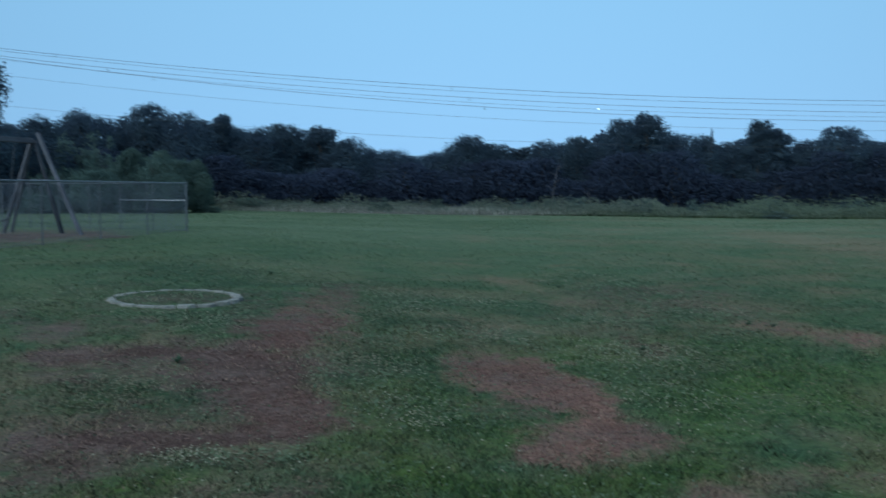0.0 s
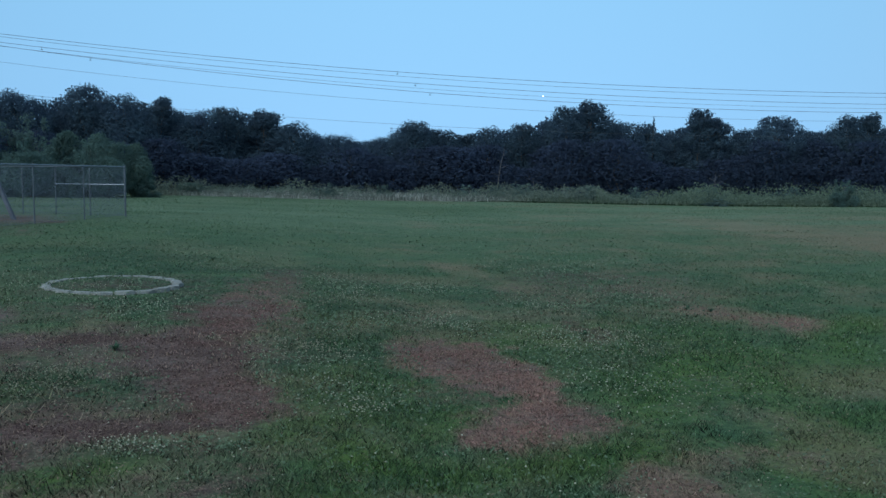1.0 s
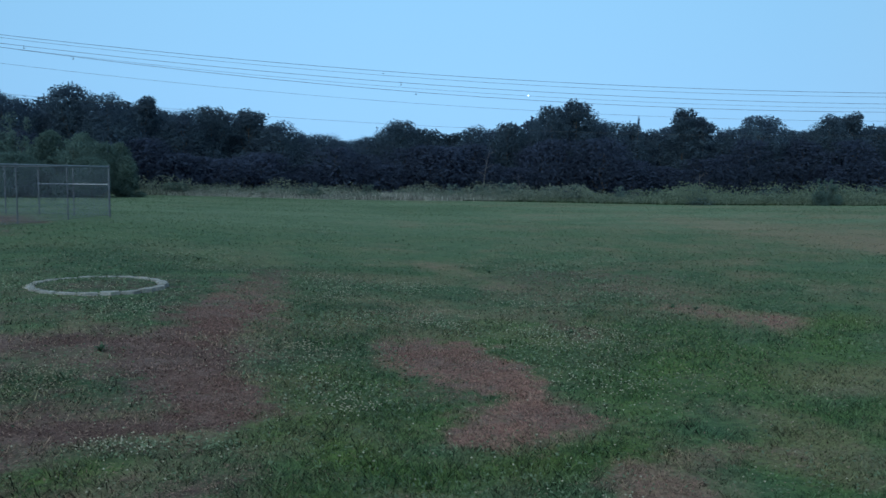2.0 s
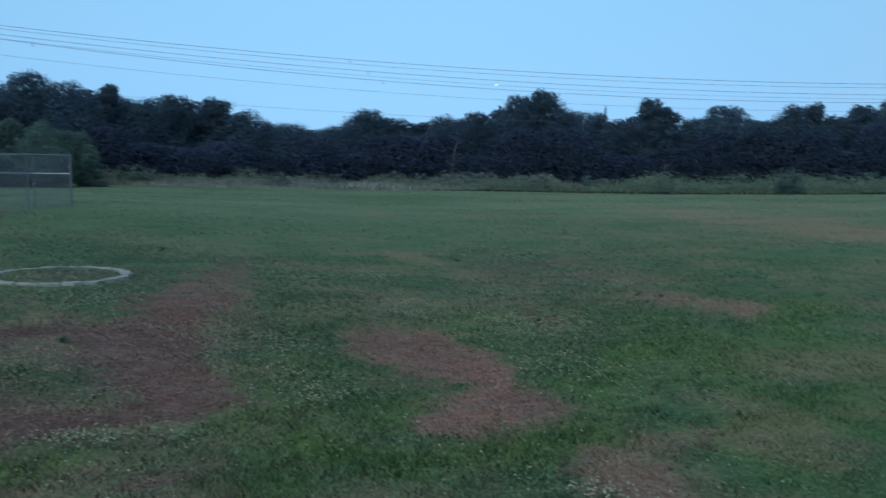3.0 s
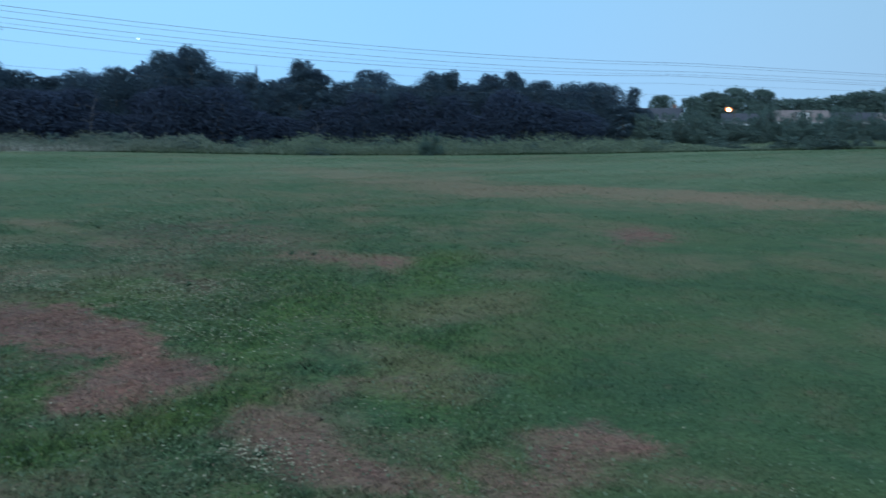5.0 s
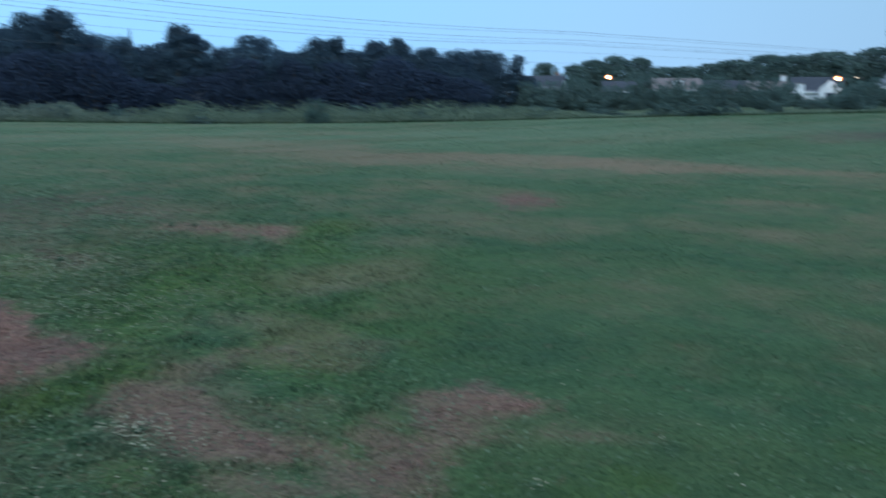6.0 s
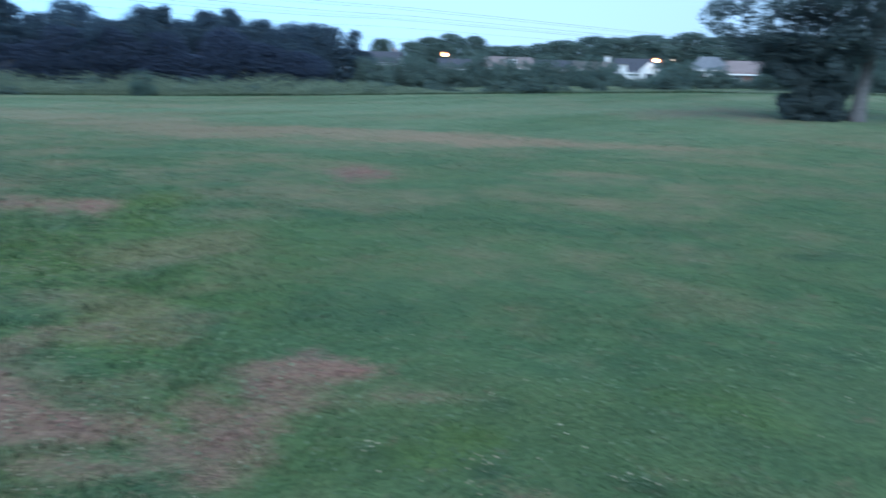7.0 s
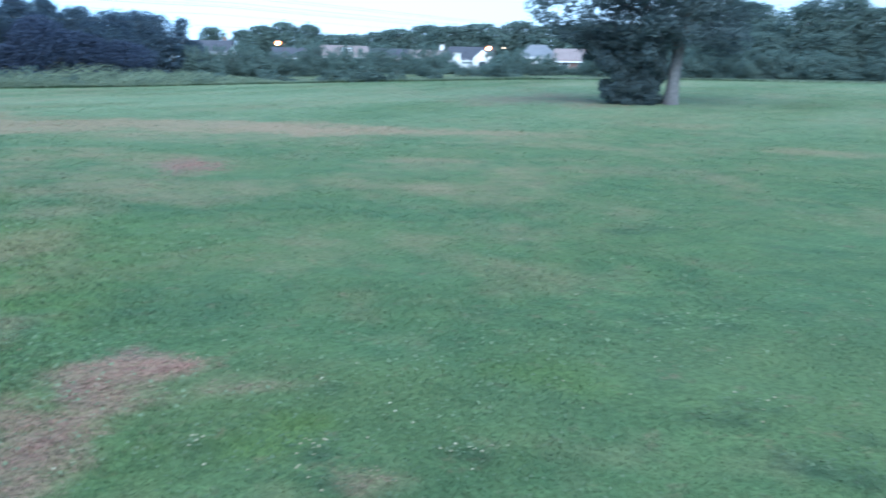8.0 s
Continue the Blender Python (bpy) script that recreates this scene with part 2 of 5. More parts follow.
def make_wood(name, a, b_):
    m, n, l, b = material(name, 0.85, 0.2)
    co = n.new("ShaderNodeTexCoord").outputs["Object"]
    mp = n.new("ShaderNodeMapping")
    mp.inputs["Scale"].default_value = (18, 18, 0.9)
    l.new(co, mp.inputs[0])
    f = noise_node(n, l, 1.5, 6, mp.outputs[0])
    l.new(mix(n, l, ramp(n, l, noise_node(n, l, 1.2, 3, co), 0.45, 0.65, (0, 0, 0), (0.6, 0.6, 0.6)), ramp(n, l, f, 0.3, 0.7, a, b_), tuple(c * 0.5 for c in a)), b.inputs["Base Color"])
    bump(n, l, b, f, 0.6, 0.006)
    return m


def make_shingle(name, a, b_):
    m, n, l, b = material(name, 0.9, 0.15)
    co = n.new("ShaderNodeTexCoord").outputs["Object"]
    br = n.new("ShaderNodeTexBrick")
    br.inputs["Scale"].default_value = 1.0
    br.inputs["Brick Width"].default_value, br.inputs["Row Height"].default_value, br.inputs["Mortar Size"].default_value = 0.5, 0.22, 0.015
    br.inputs["Color1"].default_value, br.inputs["Color2"].default_value = (*a, 1), (*b_, 1)
    br.inputs["Mortar"].default_value = (*(c * 0.5 for c in a), 1)
    l.new(co, br.inputs[0])
    l.new(mix(n, l, ramp(n, l, noise_node(n, l, 0.5, 4, co), 0.4, 0.7, (0, 0, 0), (0.5, 0.5, 0.5)), br.outputs[0], b_), b.inputs["Base Color"])
    return m


def make_glow(name, colour, strength):
    m, n, l, b = material(name)
    b.inputs["Base Color"].default_value = (*colour, 1)
    b.inputs["Emission Color"].default_value, b.inputs["Emission Strength"].default_value = (*colour, 1), strength
    return m


TUFT_LEAF = make_leaf("tuft_leaf", (0.034, 0.066, 0.042), (0.080, 0.130, 0.080), 0.3)
TURF = make_turf()
BLADE = make_blades("grass_blade", (0.052, 0.098, 0.054), (0.136, 0.212, 0.112), (0.34, 0.24, 0.16))
WEED = make_blades("meadow_blade", (0.10, 0.145, 0.095), (0.20, 0.255, 0.165), (0.55, 0.53, 0.48))
# near-black colour for the painted shade line at the mown edge
EDGE_SHADE = make_blades("edge_shade_blade", (0.018, 0.036, 0.018), (0.045, 0.075, 0.035), (0.2, 0.16, 0.1))
STUBBLE = make_stubble()
LITTER = make_rough("straw", (0.14, 0.094, 0.070), (0.33, 0.222, 0.163), 40, 0.9, 0.001)
CLOVER_LEAF = make_leaf("clover_leaf", (0.040, 0.074, 0.046), (0.175, 0.225, 0.140))
FLOWER = make_leaf("clover_flower", (0.22, 0.18, 0.11), (0.47, 0.45, 0.34), 0.1)
# blue distance haze is put into the leaf colours of the wood
LEAF_HAZE = make_leaf("leaf_haze", (0.056, 0.081, 0.132), (0.094, 0.142, 0.178), 0.5)
# darker copy for the wood's inside: shade and blue haze painted in
LEAF_SHADED = make_leaf("leaf_shaded", (0.058, 0.074, 0.128), (0.072, 0.098, 0.153), 0.55)
LEAF_LIGHT = make_leaf("leaf_light", (0.062, 0.104, 0.102), (0.142, 0.208, 0.180), 0.45)
LEAF_WEED = make_leaf("leaf_weed", (0.11, 0.140, 0.115), (0.25, 0.290, 0.235), 0.4)
WEED_GREEN = make_leaf("leaf_weed_green", (0.105, 0.145, 0.105), (0.23, 0.285, 0.205), 0.4)
# paler, bluer leaves: haze over the farther foliage is in the colour
LEAF_MID_HAZE = make_leaf("leaf_mid_haze", (0.090, 0.130, 0.126), (0.150, 0.208, 0.188), 0.5)
# field tree's leaves lightened and blued to carry the haze
LEAF_TREE_HAZE = make_leaf("leaf_field_tree_haze", (0.068, 0.094, 0.112), (0.130, 0.172, 0.180), 0.5)
BARK = make_rough("bark", (0.07, 0.06, 0.052), (0.15, 0.135, 0.12), 9, 0.95, 0.03)
PALE_BARK = make_rough("pale_bark", (0.095, 0.092, 0.096), (0.18, 0.173, 0.176), 9, 0.95, 0.02)
CONCRETE = make_rough("weathered_concrete", (0.19, 0.185, 0.17), (0.36, 0.352, 0.325), 14, 0.9, 0.004)
TIMBER = make_wood("weathered_timber", (0.070, 0.074, 0.090), (0.150, 0.156, 0.182))
GALV = make_rough("galvanised_steel", (0.070, 0.080, 0.095), (0.120, 0.132, 0.150), 30, 0.6, 0.001, 0.4, 0.0)
DARK_TIMBER = make_wood("dark_timber", (0.026, 0.029, 0.036), (0.056, 0.061, 0.072))
FENCE_WIRE = make_rough("fence_wire", (0.095, 0.12, 0.165), (0.155, 0.185, 0.235), 30, 0.6, 0.001, 0.4, 0.0)
RAIL_STEEL = make_rough("rail_steel", (0.15, 0.17, 0.20), (0.22, 0.245, 0.28), 30, 0.6, 0.001, 0.4, 0.0)
RAIL_WHITE = make_rough("bare_bright_rail", (0.42, 0.43, 0.45), (0.52, 0.53, 0.55), 20, 0.4, 0.001, 0.5, 0.3)
WIRE = make_rough("dull_wire", (0.06, 0.065, 0.07), (0.10, 0.105, 0.11), 20, 0.6, 0.001)
RUBBER = make_rough("black_rubber", (0.015, 0.015, 0.016), (0.03, 0.03, 0.03), 12, 0.7, 0.002)
BRICK = make_shingle("brick_wall", (0.17, 0.105, 0.095), (0.21, 0.135, 0.12))
SIDING = make_rough("white_siding", (0.60, 0.61, 0.64), (0.70, 0.71, 0.73), 3, 0.7, 0.002)
TAN = make_rough("tan_siding", (0.26, 0.225, 0.20), (0.32, 0.28, 0.25), 3, 0.8, 0.002)
ROOF_GREY = make_shingle("grey_shingle", (0.05, 0.054, 0.07), (0.072, 0.076, 0.094))
ROOF_PINK = make_shingle("brown_shingle", (0.15, 0.125, 0.128), (0.20, 0.168, 0.17))
ROOF_PALE = make_shingle("pale_grey_shingle", (0.13, 0.14, 0.165), (0.17, 0.18, 0.205))
ROOF_ROSE = make_shingle("rose_shingle", (0.18, 0.145, 0.15), (0.23, 0.19, 0.195))
GLASS = material("window_glass", 0.1, 0.5)[0]
GLASS.node_tree.nodes["Principled BSDF"].inputs["Base Color"].default_value = (0.03, 0.035, 0.045, 1)
SODIUM = make_glow("sodium_halo", (1.0, 0.24, 0.05), 1.3)
SODIUM_BULB = make_glow("sodium_bulb", (1.0, 0.62, 0.30), 12)
PALE_LAMP = make_glow("pale_lamp", (1.0, 0.72, 0.5), 1.6)
PLANET = make_glow("planet_light", (0.95, 1.0, 1.0), 3.0)

# ---- ground cover: chains of soft areas, each with bearing (degrees), distance, half width, half depth (m) and how full ----
SOIL, DULL, DRY, LUSH, CLOVER = [], [], [], [], []


def stroke(areas, *points):
    """A chain of areas that runs smoothly from point to point."""
    p = [q if len(q) == 5 else (*q, 1.0) for q in points]
    areas.append(p[0])
    for a, b in zip(p, p[1:]):
        for k in (1, 2, 3):
            areas.append(tuple(u + (v - u) * k / 3 for u, v in zip(a, b)))


# bare red soil
stroke(SOIL, (1.1, 7.95, 0.14, 0.57, 0.75), (3.4, 7.71, 0.26, 0.63, 0.9), (6.1, 7.31, 0.28, 0.65, 0.95), (8.5, 6.76, 0.25, 0.66, 1), (10.4, 6.16, 0.18, 0.53, 1), (10.9, 5.72, 0.19, 0.4, 1), (8.7, 5.34, 0.24, 0.37, 1), (6.6, 5.02, 0.22, 0.21, 0.9), (8.6, 4.89, 0.11, 0.1, 0.8))
stroke(SOIL, (11.8, 5.58, 0.17, 0.38, 1), (14.1, 5.53, 0.19, 0.28, 0.9), (15.9, 5.56, 0.09, 0.12, 0.7))
stroke(SOIL, (26.4, 10.19, 0.17, 0.56, 0.6), (27.3, 10.13, 0.1, 0.45, 0.6))
stroke(SOIL, (-8.1, 12.08, 0.42, 0.72, 0.6), (-9.2, 9.9, 0.41, 0.95, 0.75), (-11.6, 8.6, 0.35, 0.55, 0.55))
stroke(SOIL, (-12.2, 6.9, 0.3, 0.4, 0.35), (-9.8, 6.1, 0.28, 0.35, 0.55), (-9.9, 5.7, 0.3, 0.2, 0.5))
stroke(SOIL, (43.4, 13.65, 0.41, 1.3, 0.3), (44.6, 13.43, 0.31, 0.82, 0.2))
stroke(SOIL, (41.6, 4.39, 0.17, 0.16, 0.75), (44.0, 4.29, 0.15, 0.12, 0.75))
# dull trodden soil round the ring and before it
stroke(DULL, (-6.4, 13.93, 0.19, 0.47, 0.45), (-7.4, 12.6, 0.34, 0.61, 0.6), (-9.6, 12.03, 0.24, 0.51, 0.5))
stroke(DULL, (-8.0, 9.99, 0.19, 0.54, 0.8), (-10.0, 9.72, 0.39, 0.89, 0.9), (-11.8, 8.75, 0.44, 0.63, 1), (-14.6, 8.41, 0.42, 0.41, 1), (-18.4, 8.44, 0.51, 0.32, 0.9), (-21.7, 8.42, 0.34, 0.39, 0.85), (-24.2, 8.5, 0.34, 0.46, 0.8))
stroke(DULL, (-13.2, 8.17, 0.52, 0.67, 1), (-13.1, 7.26, 0.46, 0.64, 1), (-11.8, 6.46, 0.37, 0.49, 1), (-9.6, 5.88, 0.3, 0.36, 1), (-11.1, 5.57, 0.35, 0.23, 1))
stroke(DULL, (-11.5, 5.6, 0.38, 0.26, 1), (-15.1, 5.59, 0.36, 0.23, 1), (-18.9, 5.58, 0.36, 0.22, 1), (-22.1, 5.63, 0.3, 0.24, 1), (-25.2, 5.71, 0.27, 0.28, 0.9))
stroke(DULL, (-9.7, 4.46, 0.18, 0.2, 0.75), (-12.3, 4.35, 0.18, 0.13, 0.8))
stroke(DULL, (-23.7, 5.11, 0.15, 0.19, 0.6), (-25.6, 5.15, 0.17, 0.23, 0.6))
stroke(DULL, (-19.4, 7.67, 0.31, 0.22, 0.5), (-23.0, 7.63, 0.26, 0.25, 0.5))
stroke(DULL, (-15.7, 6.38, 0.21, 0.22, 0.45), (-19.8, 5.98, 0.24, 0.14, 0.5))
stroke(DULL, (-26.6, 26.01, 1.01, 3.98, 0.9), (-23.1, 26.5, 0.87, 3.76, 0.8), (-29.3, 25.63, 0.98, 4.67, 0.9))
# smaller worn places
stroke(DULL, (12.6, 9.39, 0.14, 0.29, 0.5), (14.2, 9.02, 0.24, 0.28, 0.5), (15.1, 8.47, 0.17, 0.19, 0.4))
stroke(DULL, (20.2, 11.05, 0.21, 0.36, 0.7), (22.5, 10.75, 0.32, 0.54, 0.7), (24.9, 10.26, 0.38, 0.55, 0.75), (27.2, 10.19, 0.18, 0.54, 0.7))
stroke(DULL, (16.0, 12.62, 0.68, 0.76, 0.38), (19.6, 11.98, 0.48, 0.65, 0.42))
stroke(DULL, (10.3, 12.47, 0.59, 0.61, 0.3), (12.6, 14.53, 0.58, 0.63, 0.42), (17.0, 14.24, 0.57, 0.63, 0.36))
stroke(DULL, (1.9, 6.34, 0.17, 0.26, 0.3), (5.8, 6.1, 0.16, 0.21, 0.3))
stroke(DULL, (16.3, 4.33, 0.07, 0.08, 0.6), (18.8, 4.55, 0.14, 0.16, 0.8), (20.4, 4.3, 0.17, 0.2, 0.85), (21.8, 3.97, 0.21, 0.17, 0.85), (24.7, 3.72, 0.17, 0.12, 0.85), (27.5, 3.58, 0.13, 0.08, 0.8))
stroke(DULL, (21.3, 4.85, 0.14, 0.13, 0.5), (25.1, 5.22, 0.18, 0.12, 0.45), (27.7, 5.13, 0.11, 0.11, 0.35))
stroke(DULL, (1.2, 8.0, 0.15, 0.46, 0.55), (3.4, 7.74, 0.23, 0.46, 0.6), (5.9, 7.41, 0.22, 0.45, 0.5), (8.5, 6.81, 0.18, 0.36, 0.3))
stroke(DULL, (12.8, 5.59, 0.13, 0.25, 0.5), (14.7, 5.54, 0.13, 0.16, 0.5))
stroke(DULL, (-17.7, 11.97, 0.56, 0.4, 0.55))
# worn places of the open lawn
stroke(DULL, (38.4, 4.32, 0.12, 0.09, 0.75), (40.9, 4.29, 0.17, 0.14, 0.9), (43.3, 4.2, 0.14, 0.12, 0.8), (39.9, 4.02, 0.2, 0.12, 0.65), (45.7, 4.18, 0.08, 0.05, 0.4))
stroke(DULL, (38.4, 4.29, 0.12, 0.13, 0.7), (39.7, 4.04, 0.18, 0.12, 0.75), (39.9, 3.82, 0.22, 0.13, 0.65), (37.2, 3.51, 0.22, 0.14, 0.75), (34.6, 3.26, 0.2, 0.1, 0.65), (31.7, 3.61, 0.15, 0.09, 0.6), (27.2, 3.71, 0.12, 0.11, 0.6))
stroke(DULL, (24.7, 3.39, 0.11, 0.09, 0.4), (28.1, 3.25, 0.13, 0.07, 0.4))
stroke(DULL, (48.0, 3.88, 0.16, 0.07, 0.4), (51.8, 3.92, 0.13, 0.06, 0.3))
stroke(DULL, (59.2, 2.96, 0.12, 0.08, 0.35))
stroke(DULL, (34.7, 3.79, 0.13, 0.18, 0.6), (36.2, 3.54, 0.17, 0.16, 0.65), (37.7, 3.26, 0.15, 0.13, 0.6), (35.5, 3.12, 0.15, 0.11, 0.6))
stroke(DULL, (63.2, 33.22, 1.65, 2.74, 0.4), (66.6, 35.08, 1.63, 2.96, 0.45), (70.0, 31.26, 1.25, 1.6, 0.4))
stroke(DULL, (43.2, 13.6, 0.42, 1.1, 0.6), (44.8, 13.4, 0.3, 0.7, 0.4))
# dried straw-coloured grass
stroke(DRY, (20.5, 35.97, 1.68, 3.13, 0.5), (25.2, 31.26, 1.67, 3.45, 0.6), (29.0, 26.2, 1.03, 3.31, 0.7), (32.9, 23.94, 1.26, 2.6, 0.8), (37.4, 23.65, 1.25, 2.66, 0.85), (41.7, 23.41, 1.24, 2.41, 0.8), (45.9, 22.21, 1.03, 1.91, 0.85), (50.3, 21.13, 1.27, 1.62, 0.9))
stroke(DRY, (34.1, 23.94, 0.95, 2.5, 0.8), (38.0, 23.62, 0.94, 2.46, 0.85), (42.0, 23.68, 0.95, 2.02, 0.7), (45.5, 22.58, 0.75, 2.2, 0.9), (49.2, 21.74, 0.86, 1.94, 1), (53.7, 20.82, 0.97, 1.42, 1), (57.5, 20.49, 0.82, 1.0, 0.9), (62.4, 20.29, 1.09, 0.69, 0.7), (66.6, 20.12, 0.81, 0.64, 0.45))
stroke(DRY, (23.3, 31.54, 1.49, 2.93, 0.6), (27.0, 29.29, 1.56, 3.88, 0.6), (30.2, 29.04, 1.54, 3.72, 0.6))
stroke(DRY, (57.8, 14.62, 0.59, 0.46, 0.6), (60.8, 14.56, 0.49, 0.39, 0.5))
stroke(DRY, (68.0, 15.1, 0.61, 0.42, 0.3))
stroke(DRY, (41.6, 14.32, 0.77, 1.25, 0.45))
stroke(DRY, (2.2, 7.19, 0.17, 0.22, 0.7), (4.2, 6.95, 0.14, 0.21, 0.6))
stroke(DRY, (29.6, 7.21, 0.31, 0.53, 0.4), (34.6, 7.52, 0.23, 0.41, 0.45))
stroke(DRY, (29.4, 5.84, 0.22, 0.19, 0.4), (31.9, 4.95, 0.2, 0.15, 0.45))
stroke(DRY, (19.6, 12.56, 0.92, 0.81, 0.4))
stroke(DRY, (30.9, 7.55, 0.56, 0.42, 0.45), (34.6, 8.14, 0.33, 0.35, 0.4))
stroke(DRY, (26.3, 5.98, 0.32, 0.22, 0.45), (30.1, 5.36, 0.4, 0.15, 0.45), (28.7, 5.01, 0.3, 0.12, 0.4))
stroke(DRY, (34.5, 6.08, 0.25, 0.16, 0.35))
stroke(DRY, (-3.2, 13.69, 0.55, 0.41, 0.4), (3.7, 13.37, 0.54, 0.5, 0.35))
stroke(DRY, (84.8, 18.68, 1.25, 0.57, 0.5))
stroke(DRY, (74.5, 23.92, 1.76, 0.88, 0.4))
stroke(DRY, (34.5, 7.64, 0.31, 0.31, 0.4), (38.3, 13.36, 0.54, 0.57, 0.35))
# tall yellowish-green growth
stroke(LUSH, (-23.2, 4.74, 0.19, 0.17), (-20.2, 4.8, 0.32, 0.22, 0.9), (-17.9, 4.83, 0.19, 0.15, 0.7))
stroke(LUSH, (-4.3, 5.28, 0.21, 0.4, 0.8), (-1.6, 4.7, 0.28, 0.29, 0.9), (3.1, 4.35, 0.32, 0.18, 0.8), (10.6, 4.51, 0.33, 0.14, 0.8), (16.3, 4.93, 0.2, 0.2, 0.8))
stroke(LUSH, (17.3, 5.45, 0.18, 0.28, 0.6), (18.0, 6.4, 0.3, 0.59, 0.7), (19.8, 7.19, 0.38, 0.83, 0.9), (22.4, 7.89, 0.32, 0.75, 0.7))
stroke(LUSH, (-23.0, 6.85, 0.23, 0.37, 0.5), (-20.1, 6.7, 0.27, 0.28, 0.4))
stroke(LUSH, (29.4, 9.4, 0.35, 0.71, 0.8), (31.0, 10.94, 0.33, 0.71, 0.6))
stroke(LUSH, (19.1, 6.55, 0.26, 0.43, 0.6), (18.0, 5.81, 0.21, 0.44, 0.6))
stroke(LUSH, (18.2, 4.97, 0.2, 0.22, 0.8), (18.2, 6.04, 0.32, 0.6, 0.4))
stroke(LUSH, (17.5, 3.56, 0.1, 0.13, 0.5))
stroke(LUSH, (43.4, 3.31, 0.2, 0.13, 0.4))
stroke(LUSH, (53.7, 3.45, 0.21, 0.13, 0.5))
stroke(LUSH, (50.1, 3.26, 0.28, 0.14, 0.45))
stroke(LUSH, (69.6, 4.22, 0.34, 0.25, 0.35))
# clover beds
stroke(CLOVER, (-7.0, 7.34, 0.27, 0.55, 1), (-5.5, 7.96, 0.34, 1.1, 1), (-3.6, 9.97, 0.46, 1.43, 0.9), (-3.2, 13.0, 0.52, 1.1, 0.6))
stroke(CLOVER, (-1.3, 10.19, 0.41, 1.03, 0.9), (2.2, 9.4, 0.44, 0.72, 1), (5.7, 8.88, 0.36, 0.45, 0.9))
stroke(CLOVER, (-5.5, 6.34, 0.25, 0.4, 0.7), (-2.4, 6.16, 0.25, 0.4, 0.6), (0.7, 5.69, 0.23, 0.36, 0.6))
stroke(CLOVER, (-18.4, 10.12, 0.61, 0.59, 0.8), (-14.3, 10.17, 0.41, 0.49, 0.7), (-22.3, 10.0, 0.4, 0.52, 0.6))
stroke(CLOVER, (-23.3, 7.16, 0.29, 0.55, 0.9), (-20.4, 6.93, 0.32, 0.53, 1), (-17.1, 6.6, 0.26, 0.44, 0.9), (-14.7, 5.91, 0.24, 0.19, 0.6))
stroke(CLOVER, (-16.5, 5.14, 0.24, 0.15, 0.9), (-13.0, 5.09, 0.24, 0.16, 1), (-9.3, 4.94, 0.2, 0.15, 0.7))
stroke(CLOVER, (11.5, 10.83, 0.58, 0.74, 0.5), (15.3, 10.23, 0.41, 0.61, 0.5))
stroke(CLOVER, (66.1, 3.2, 0.08, 0.06, 1), (62.9, 3.2, 0.06, 0.04, 0.6))
# small flowering clover tufts
stroke(CLOVER, (55.4, 3.85, 0.08, 0.09, 0.7))
stroke(CLOVER, (46.7, 3.25, 0.07, 0.05, 0.9))
stroke(CLOVER, (55.0, 3.15, 0.08, 0.07, 0.9))
stroke(CLOVER, (38.6, 3.96, 0.12, 0.15, 0.8))
stroke(CLOVER, (82.2, 3.87, 0.1, 0.09, 0.8), (79.4, 3.82, 0.1, 0.06, 0.6))
stroke(CLOVER, (82.7, 4.08, 0.14, 0.06, 0.6))
stroke(CLOVER, (87.7, 3.54, 0.1, 0.08, 0.9), (90.1, 3.54, 0.1, 0.08, 0.8))
stroke(CLOVER, (90.2, 3.98, 0.08, 0.05, 0.6))
stroke(CLOVER, (73.7, 8.6, 0.23, 0.18, 0.8), (75.2, 8.82, 0.18, 0.15, 0.6))
stroke(CLOVER, (76.5, 5.41, 0.11, 0.08, 0.5))
stroke(CLOVER, (80.6, 5.46, 0.11, 0.08, 0.5))
stroke(CLOVER, (18.3, 3.96, 0.16, 0.1, 0.6), (20.7, 3.74, 0.15, 0.09, 0.6))
stroke(CLOVER, (46.7, 3.28, 0.09, 0.05, 0.5))
stroke(CLOVER, (56.5, 2.91, 0.08, 0.05, 0.7))


LATTICE = np.random.default_rng(23).uniform(-1, 1, (256, 256))


def wobble(x, y, k):
    """Cheap smooth noise, about -1 to 1."""
    out, f, gain = 0.0, k * 0.28, 1.0
    for turn in (0.4, 1.3, 2.2):
        u = (x * math.cos(turn) - y * math.sin(turn)) * f + 37.3 * turn
        v = (x * math.sin(turn) + y * math.cos(turn)) * f + 11.7 * turn
        iu, iv = np.floor(u).astype(np.int64), np.floor(v).astype(np.int64)
        fu, fv = smooth(0, 1, u - iu), smooth(0, 1, v - iv)
        a, b = LATTICE[iu % 256, iv % 256], LATTICE[(iu + 1) % 256, iv % 256]
        c, d = LATTICE[iu % 256, (iv + 1) % 256], LATTICE[(iu + 1) % 256, (iv + 1) % 256]
        out = out + gain * ((a * (1 - fu) + b * fu) * (1 - fv) + (c * (1 - fu) + d * fu) * fv)
        f, gain = f * 2.1, gain * 0.5
    return out


